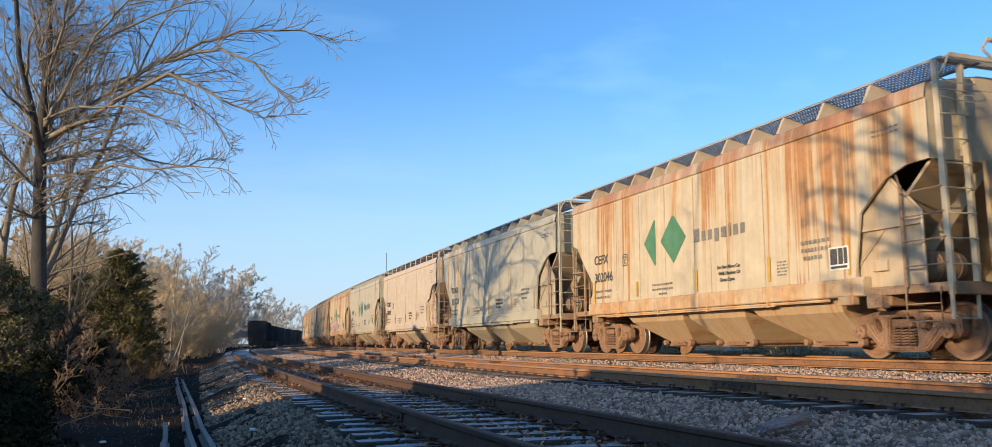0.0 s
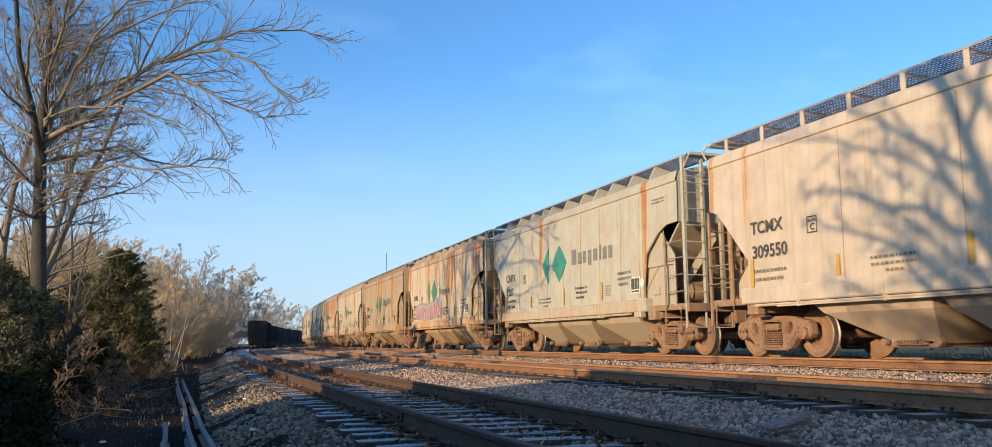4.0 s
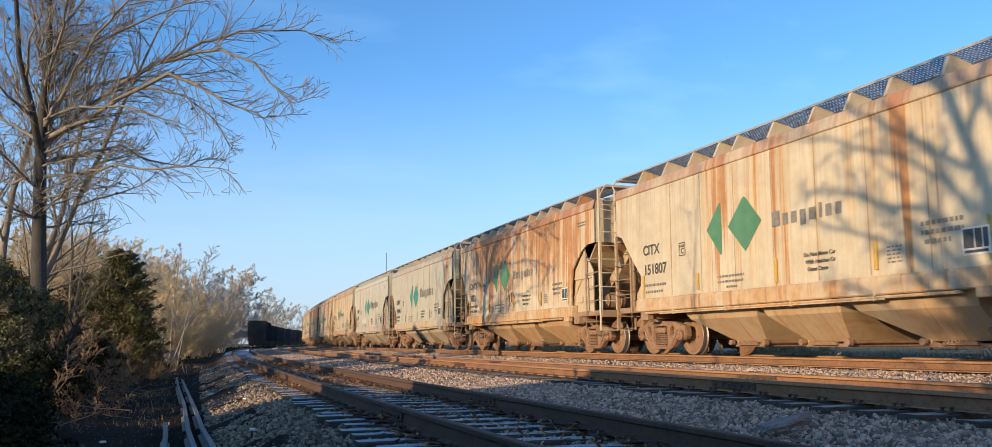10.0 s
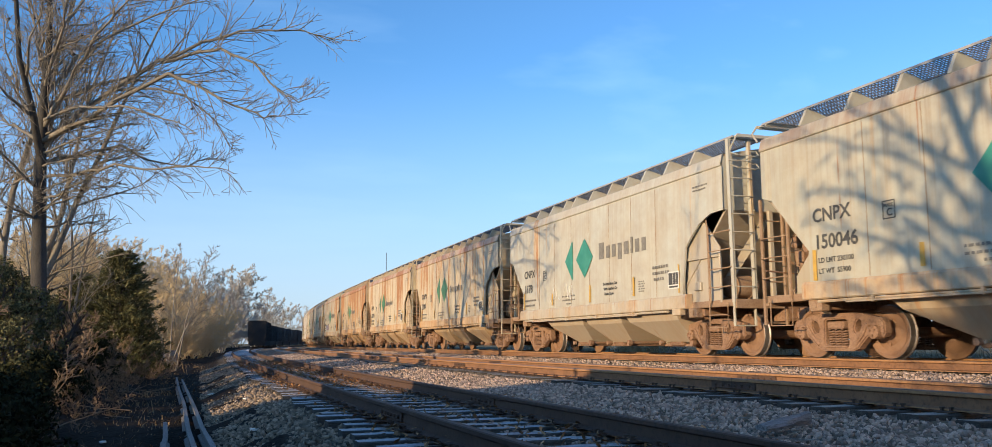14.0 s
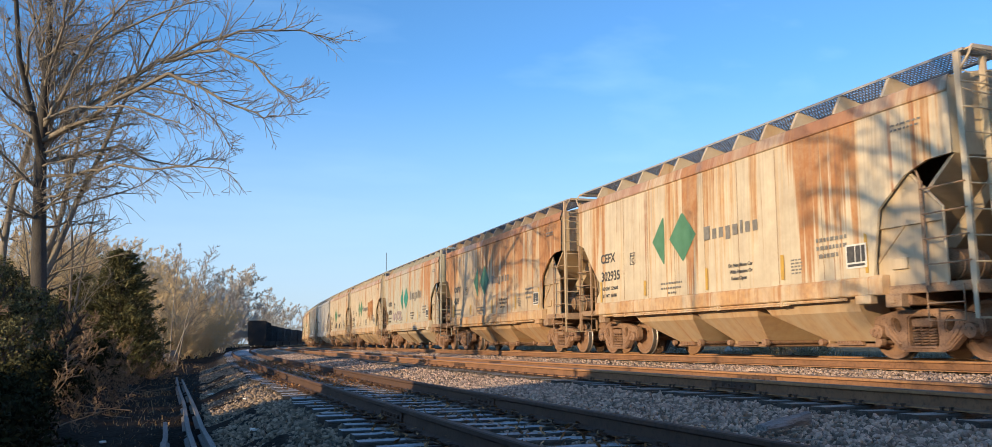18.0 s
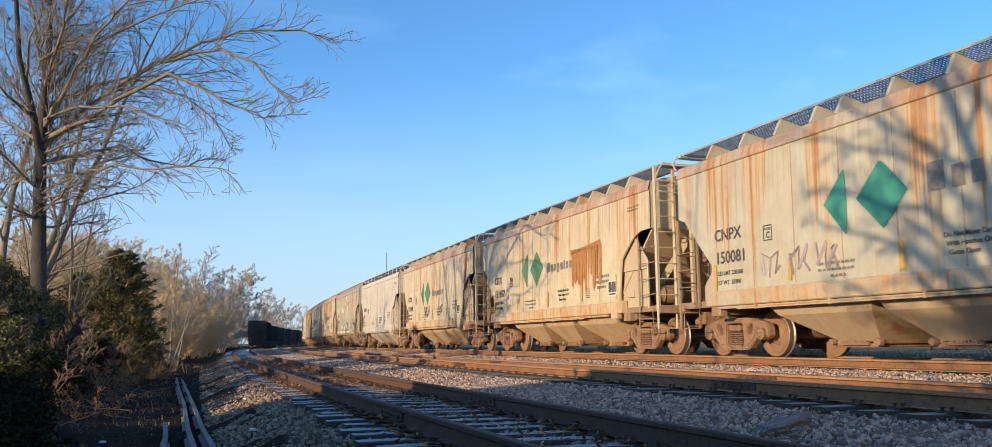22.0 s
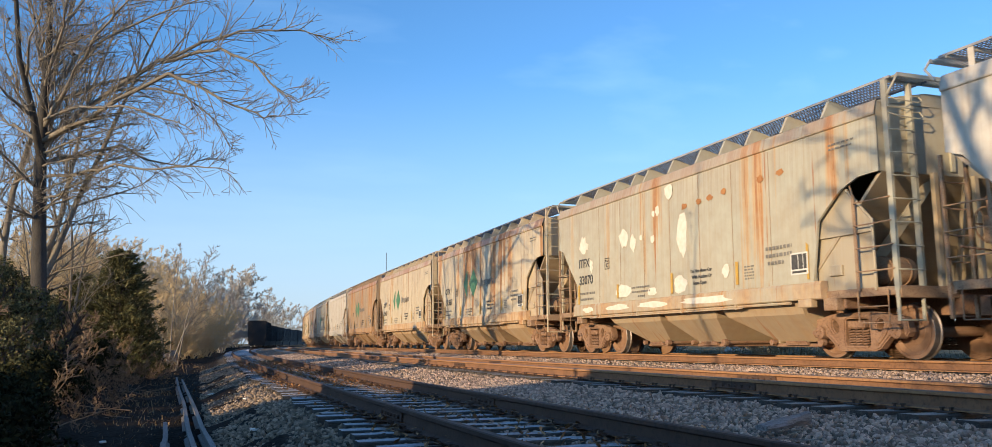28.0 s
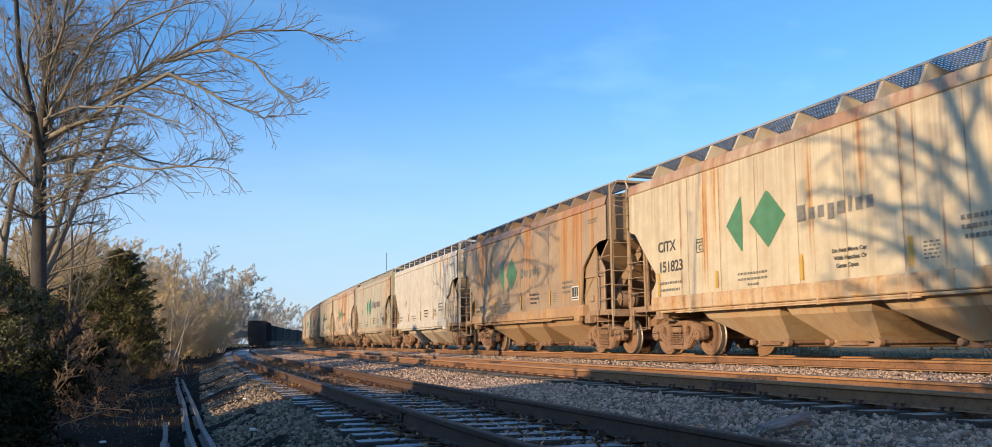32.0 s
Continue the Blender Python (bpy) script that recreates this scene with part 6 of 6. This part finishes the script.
def old_rails():
    """Lengths of scrap rail lying in the ditch path."""
    for pts in ([(-0.16, 9.5), (-0.13, 12.0), (-0.17, 14.2)], [(0.42, 9.0), (0.33, 12.5), (0.30, 16.0), (0.22, 22.0), (0.10, 31.0)], [(0.22, 9.0), (0.14, 13.0), (0.12, 18.0), (0.0, 25.0), (-0.08, 33.0)]):
        sh = Shape()
        fine = [(np.interp(t, np.linspace(0, 1, len(pts)), [p[0] for p in pts]), np.interp(t, np.linspace(0, 1, len(pts)), [p[1] for p in pts])) for t in np.linspace(0, 1, 16)]
        v = []
        prof = [(-0.06, 0.0), (-0.06, 0.02), (-0.012, 0.035), (-0.032, 0.09), (-0.03, 0.125), (0.03, 0.125), (0.032, 0.09), (0.012, 0.035), (0.06, 0.02), (0.06, 0.0)]
        for x, y in fine:
            z = float(height(np.array(x - np.interp(y, LINE_Y, LINE_X)), np.array(y))) + 0.0
            v += [(x + p, y, z + q) for p, q in prof]
        n = len(prof)
        f = [(i * n + j, i * n + (j + 1) % n, (i + 1) * n + (j + 1) % n, (i + 1) * n + j) for i in range(len(fine) - 1) for j in range(n)] + [tuple(range(n)), tuple(range((len(fine) - 1) * n, len(fine) * n))[::-1]]
        tagged(new("scrap_rail", sh.add(v, f).mesh("scrap_rail", M_PIPE)), "grey scrap rail lying in the ditch", "rail", "scrap rails")


def log_chunk():
    """The split piece of tie that lies on the ballast between the tracks."""
    rng = np.random.default_rng(4)
    v, n = [], 9
    for i in range(n):
        t = i / (n - 1)
        w, h = 0.10 * (0.55 + 0.5 * math.sin(math.pi * min(1, t * 1.3 + 0.15))), 0.10 * (0.45 + 0.65 * t)
        for a in np.linspace(0, 2 * math.pi, 9)[:-1]:
            v.append((-0.36 + 0.72 * t, 0.8 * w * math.cos(a) * rng.uniform(0.85, 1.1), 0.035 + 0.65 * h * max(-0.7, math.sin(a)) * rng.uniform(0.85, 1.1)))
    f = [(i * 8 + j, i * 8 + (j + 1) % 8, (i + 1) * 8 + (j + 1) % 8, (i + 1) * 8 + j) for i in range(n - 1) for j in range(8)] + [tuple(range(8))[::-1], tuple(range((n - 1) * 8, n * 8))]
    ob = tagged(new("broken_tie", Shape().add(v, f).mesh("broken_tie", M_LOG)), "grey weathered chunk of broken tie on the ballast", "timber")
    ob.matrix_basis = pose(4.93, 6.08, -0.41, 4, -3, 19)


def tie_stack():
    """Old ties dumped in a heap beside the siding."""
    rng = np.random.default_rng(14)
    me = tie_shape(rng).mesh("old_tie", M_LOG)
    for i in range(14):
        layer = i // 4
        ob = tagged(new("old_tie", me), "sun-bleached discarded wooden tie", "timber", "dumped ties")
        ob.matrix_basis = pose(-1.55 + rng.uniform(-0.15, 0.15), 58.0 + 0.42 * (i % 4) + 0.2 * layer, -0.62 + 0.175 * layer, rng.uniform(-2, 2), rng.uniform(-3, 3), rng.uniform(-9, 9))


def shed():
    """A small tan building half hidden by the brush."""
    house = tagged(new("shed"), "small tan shed with brown roof among brush", "shed")
    house.location = (-4.2, 62.0, -0.5)
    part("wall", Shape().box(-2.2, 2.2, -2, 2, 0, 2.7, c=0.02), M_WALL, house)
    part("roof", Shape().prism([(-2.5, 2.65), (2.5, 2.65), (2.5, 2.75), (0, 3.7), (-2.5, 2.75)], 1, -2.3, 2.3), M_ROOF, house)
    part("door", Shape().box(0.3, 1.2, -2.05, -1.995, 0, 2.0, c=0.01), M_ROOF, house)
    part("window", Shape().box(-1.4, -0.5, -2.05, -1.995, 1.0, 1.9, c=0.01), M_DARK, house)


def parked_car():
    """A white car seen in snatches under the train, beyond the tracks."""
    car = tagged(new("parked_car"), "white saloon car parked beyond the tracks", "car")
    car.matrix_basis = pose(50.5, 45.0, -0.45, 0, 0, -48)
    side = [(-2.2, 0.35), (-2.25, 0.75), (-1.3, 0.92), (-0.75, 1.40), (0.7, 1.42), (1.45, 0.95), (2.2, 0.88), (2.3, 0.4)]
    part("body", Shape().prism(side, 0, -0.88, 0.88), M_WHITE, car)
    part("window", Shape().prism([(-1.15, 0.95), (-0.70, 1.34), (0.62, 1.36), (1.25, 0.97)], 0, -0.89, 0.89), M_DARK, car)
    for y in (-1.4, 1.4):
        for x in (-0.80, 0.80):
            part("wheel", Shape().lathe([(x - 0.1, 0.0), (x - 0.1, 0.30), (x - 0.07, 0.33), (x + 0.07, 0.33), (x + 0.1, 0.30), (x + 0.1, 0.0)], y, 0.33, 18), M_DARK, car)
    for x in (-0.7, 0.7):
        part("tail_lamp", Shape().box(x - 0.15, x + 0.15, -2.27, -2.2, 0.62, 0.78, c=0.01), M_SPRAY[0], car, "red tail lamp")


def tarp_stack():
    """A peaked heap under a pale tarpaulin, beyond the tracks."""
    heap = tagged(new("covered_stack"), "peaked stack under a white tarpaulin", "stack")
    heap.matrix_basis = pose(32.7, 45.0, -0.46, 0, 0, -36)
    part("timber", Shape().box(-0.55, 0.55, -0.8, 0.8, 0.0, 0.16, c=0.02), M_LOG, heap)
    part("tarpaulin", Shape().prism([(-0.52, 0.16), (0.52, 0.16), (0.46, 0.26), (0.22, 0.52), (0.0, 0.68), (-0.20, 0.54), (-0.45, 0.27)], 1, -0.75, 0.75), M_WHITE, heap)


def mast():
    """A thin radio mast far behind the train."""
    ob = new("radio_mast", Shape().tube([(0, 0, 0), (0, 0, 66)], [0.5, 0.22], 4).mesh("radio_mast", M_DARK))
    ob.location = (136, 590, -1.5)
    tagged(ob, "thin grey radio mast far beyond the train", "mast")


def litter():
    rng = np.random.default_rng(6)
    spots = [(-0.5, y, -0.95, 0.35) for y in np.arange(6, 40, 1.5)] + [(-2.2, y, -0.5, 0.5) for y in np.arange(5, 40, 1.5)] + [(1.0, y, -0.8, 0.15) for y in np.arange(14, 60, 4)]
    blades("dry_grass", "dry tan grass and stalks along the ditch", spots, 3000, 0.12, 41, M_DRY)
    spots = [(-2.2, y, -0.5, 0.9) for y in np.arange(40, 64, 2)]
    blades("dry_weeds", "tall dry weeds on the bank", spots, 1500, 0.6, 42, M_DRY)
    spots = [(along(s, u)[0], along(s, u)[1], -0.5, 0.8) for s in np.arange(4, 70, 1.5) for u in (10.5, 12.5, 14.5)]
    blades("dry_weeds", "dry brown weeds on the bank beyond the train", spots, 9000, 0.5, 43, M_DRY)
    # dead sticks and canes on the bank
    for i in range(26):
        w = Wood(300 + i)
        x, y = rng.uniform(-3.4, -0.5), rng.uniform(7, 30)
        z = float(height(np.array(x - np.interp(y, LINE_Y, LINE_X)), np.array(y)))
        w.shoot((0, 0, 0), (rng.normal(0, 1), rng.normal(0, 1), rng.uniform(0.02, 0.25)), rng.uniform(0.5, 1.2), rng.uniform(0.006, 0.014), 1, 0.05, 0.12, (3,), 0.4)
        ob = new("dead_branch", w.mesh("dead_branch", M_CANE))
        ob.location = (x, y, z + 0.03)
        tagged(ob, "fallen dead branch on the dark bank", "branch", "fallen branches")
    # snapped twigs strewn over the stones
    w = Wood(390, 0.003)
    for i in range(260):
        s, u = rng.uniform(3, 22), rng.choice([rng.uniform(-8.0, -5.6), rng.uniform(-10.4, -8.0), rng.uniform(-3.4, -1.2)])
        x, y, _ = along(s, u)
        z = float(height(np.array(u), np.array(y)))
        w.shoot((x, y, z + 0.035), (rng.normal(0, 1), rng.normal(0, 1), rng.normal(0, 0.06)), rng.uniform(0.1, 0.55), rng.uniform(0.003, 0.008), 1 if i % 4 == 0 else 0, 0.0, 0.12, (2,), 0.4)
    tagged(new("twigs", w.mesh("twigs", M_TWIG)), "dry twigs strewn over the ballast", "twigs", kind="stuff")
    for i, (x, y, sx) in enumerate(((0.75, 20.5, 0.16), (-0.9, 12.5, 0.05), (0.9, 11.0, 0.05), (1.15, 16.0, 0.06))):
        me = Shape().prism(blob(rng, sx, sx * 1.6, 7), 2, 0.0, 0.02).mesh("paper_scrap", M_WHITE)
        ob = tagged(new("paper_scrap", me), "crumpled pale scrap lying by the track", "litter", "scraps")
        ob.location = (x, y, float(height(np.array(x - np.interp(y, LINE_Y, LINE_X)), np.array(y))) + 0.03)


def plants():
    big_tree()
    # trees on the bank beside and behind the camera, whose shade falls on the train
    leaning_tree()
    bare_tree("tree", "bare tree on the bank behind the camera", (-7.2, -3.6, 2.2), 10.5, 57, M_TWIG, 2, 0.2, 0.15, (3, 4, 10))
    bare_tree("tree", "slim bare tree on the bank", (-5.6, 8.0, 1.6), 6.5, 63, M_TWIG, 1, 0.2, 0.06, (3, 4, 8))
    bare_tree("tree", "bare many-stemmed tree in the thicket", (-4.7, 25.6, -0.6), 13.0, 91, M_LIMB, 1, 0.3, 0.13, (5, 6, 15), thin=0.006, leans=((0.02, 0.0), (0.16, 0.1), (-0.12, 0.05), (0.30, 0.1)), low=0.2, ratio=0.5)
    bare_tree("tree", "slim bare tree in the thicket", (-3.6, 29.0, -0.6), 8.5, 93, M_LIMB, 3, 0.2, 0.06, (4, 6, 12), thin=0.006, low=0.2)
    rng = np.random.default_rng(77)
    # dark thicket on the bank and round the foot of the big tree
    tall_ones = ((-4.4, 19.0, 2.0, 2.9), (-4.1, 25.6, 2.0, 2.7), (-4.7, 24.6, 2.2, 3.2), (-4.2, 27.0, 2.0, 2.8), (-3.5, 28.4, 1.8, 2.3), (-5.2, 28.8, 2.2, 3.4), (-3.1, 18.6, 1.2, 1.9), (-2.9, 19.7, 1.5, 2.3), (-3.7, 20.0, 1.8, 2.6), (-2.7, 16.2, 1.0, 1.5))
    low_ones = ((-1.7, 7.6, 1.3, 0.9), (-1.6, 9.4, 1.3, 0.8), (-1.7, 5.8, 1.4, 1.1), (-1.9, 11.4, 1.4, 0.9), (-2.3, 13.2, 1.4, 0.7), (-2.5, 15.8, 1.5, 0.8), (-2.5, 20.4, 1.4, 1.0), (-2.6, 25.0, 1.6, 1.2), (-2.6, 18.2, 1.5, 1.0), (-2.4, 30.5, 1.5, 1.3), (-3.0, 23.0, 1.4, 1.0))
    for i, (x, y, w, h) in enumerate(tall_ones + low_ones):
        z = float(height(np.array(x - np.interp(y, LINE_Y, LINE_X)), np.array(y))) - 0.05
        n = int(2600 * w * h) if h < 1.4 else int(1300 * w * h)
        # low bushes take the shade-darkened leaves, tall ones the lighter cedar foliage
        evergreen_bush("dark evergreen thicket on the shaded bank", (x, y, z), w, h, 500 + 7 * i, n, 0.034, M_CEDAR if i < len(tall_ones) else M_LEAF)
    cedar("dense dark olive cedar beside the ditch", (-2.2, 34.5, -0.8), 1.8, 4.7, 601, 220)
    cedar("low dark cedar behind the ditch", (-3.7, 36.0, -0.8), 1.5, 3.9, 603, 150)
    brown = bare_tree("bare_bush", "low brown tangle of dead canes and twigs", (-2.3, 24.0, -0.7), 1.5, 87, M_CANE, 9, 0.7, 0.012, (4, 6, 7), group="undergrowth", thin=0.005, wob=0.2, low=0.1, ratio=0.6)
    for x, y, grow in ((-1.9, 27.0, 0.9), (-2.8, 26.5, 1.2), (-2.0, 30.5, 1.1), (-1.4, 33.0, 0.9), (-3.1, 31.5, 1.5), (-1.1, 38.0, 1.0), (-2.4, 39.5, 1.4), (-0.7, 43.0, 1.0), (-1.7, 21.0, 0.7), (-3.2, 17.6, 1.5), (-3.6, 19.0, 1.9), (-2.7, 21.0, 1.4), (-3.4, 23.2, 1.3), (-3.9, 22.4, 2.0), (-1.5, 17.5, 0.6), (-1.6, 13.6, 0.5)):
        z = float(height(np.array(x - np.interp(y, LINE_Y, LINE_X)), np.array(y))) - 0.05
        copy_thing(brown, Matrix.Translation((x, y, z)) @ Matrix.Rotation(rng.uniform(0, 6.28), 4, "Z") @ Matrix.Scale(grow, 4))
    # saplings and brush down the line
    bare_tree("tree", "slender bare sapling lit by the sun", (-0.45, 44.0, -0.8), 6.7, 71, M_TWIG, 1, 0.16, 0.045, (4, 6, 12), thin=0.008, wob=0.08, leans=((-0.05, 0.0), (0.18, 0.0), (-0.2, 0.1), (0.34, 0.0)), ratio=0.55)
    bare_tree("tree", "slender bare sapling lit by the sun", (-1.7, 49.0, -0.8), 6.4, 73, M_TWIG, 3, 0.2, 0.04, (4, 5, 10), thin=0.008, wob=0.08, ratio=0.55)
    tan = bare_tree("bare_bush", "tangled tan leafless brush", (-0.2, 74, -0.8), 5.4, 81, M_PALETWIG, 15, 0.6, 0.035, (7, 8, 11), group="brush", thin=0.009, wob=0.11, low=0.12, ratio=0.52)
    tall = bare_tree("bare_bush", "tall tan leafless brush on the slope", (-14.0, 152, 0.0), 20.0, 83, M_PALETWIG, 13, 0.34, 0.09, (7, 8, 13), group="brush", thin=0.026, wob=0.11, low=0.1, ratio=0.46)
    grey = bare_tree("bare_bush", "grey leafless thicket in the distance", (5.5, 128, -0.8), 9.0, 85, M_GREYTWIG, 12, 0.5, 0.07, (7, 8, 11), group="far brush", thin=0.018, wob=0.11, low=0.1, ratio=0.5)
    spots = ((tan, -2.6, 68, -0.7), (tan, 1.6, 86, -0.8), (tan, -3.8, 80, -0.6), (tan, -0.8, 100, -0.6), (tan, -3.0, 56, -0.7), (tan, -1.4, 61, -0.8), (tan, -4.6, 64, -0.6), (tan, 0.6, 79, -0.8), (tan, 2.4, 92, -0.8),
             (grey, 24.5, 8, -1.0), (grey, 26.0, 20, -1.0), (grey, 25.0, 31, -1.0), (grey, 27.0, 44, -1.0), (grey, 26.5, 58, -1.0), (grey, 31.0, 76, -1.0), (tan, 21.5, 14, -1.0), (tan, 22.5, 27, -1.0), (tan, 22.0, 39, -1.0), (tan, 23.5, 52, -1.0),
             (grey, 2.4, 135, -0.8), (grey, 4.0, 150, -0.8), (grey, 7.5, 176, -0.8), (grey, 12.0, 200, -0.8), (grey, -3.5, 140, -0.5), (grey, -9.0, 128, 0.0), (grey, 0.0, 165, -0.8), (grey, 18.0, 230, -0.8), (grey, 2.0, 195, -0.8), (grey, 25, 262, -0.8), (grey, 33, 290, -0.8))
    spots += ((tall, -8.6, 76, -0.6), (tall, -6.9, 80, -0.6), (tall, -10.4, 72, -0.4), (tall, -5.2, 84, -0.6), (tall, -4.0, 92, -0.6), (tall, -9.6, 84, -0.4), (tall, -12.2, 80, -0.4), (tall, -22, 158, 1.0), (tall, -18, 150, 1.0), (tall, -10, 165, -2.0), (tall, -27, 150, 1.0), (tall, -6, 172, -5.0), (tall, -16, 170, 1.0), (tall, -1, 180, -8.0))
    for src, x, y, z in spots:
        grow = 1.8 if src is grey and y > 100 else 1.15 if src is tan and x < 10 else 0.56 if src is tall and y < 100 else 1.0
        copy_thing(src, Matrix.Translation((x, y, z)) @ Matrix.Rotation(rng.uniform(0, 6.28), 4, "Z") @ Matrix.Scale(grow, 4))


# ---- motion of the train ----
def motions():
    """Every car rolls along its track; the wheels turn while a car is near."""
    for n, car in TRAIN.items():
        walk(car, [(float(t), car_pose(n, t)) for t in range(33)])
        s0 = 15.55 + 13.842 * n
        times = [t / 15 for t in range(0, 481) if -10 < s0 - travel(t / 15) < 48]
        if len(times) < 3:
            continue
        times = sorted(set([0.0, *times, 32.0]))
        for o in car.children_recursive:
            if o.name.split(".")[0] == "wheelset":
                q = o.location.y
                start = travel(times[1])
                rows = []
                for i, t in enumerate(times):
                    a = travel(min(max(t, times[1]), times[-2])) - start
                    rows.append((t, Matrix.Translation((0, q, 0.457)) @ Matrix.Rotation(a / 0.457, 4, "X")))
                walk(o, rows)


tracks()
build_train()
plants()
ballast()
for parked in (158, 174.5, 191, 207.5, 224, 240.5):
    gondola(parked, 4.45 if parked == 158 else 4.1)
old_rails()
log_chunk()
tie_stack()
shed()
mast()
tarp_stack()
parked_car()
litter()
motions()
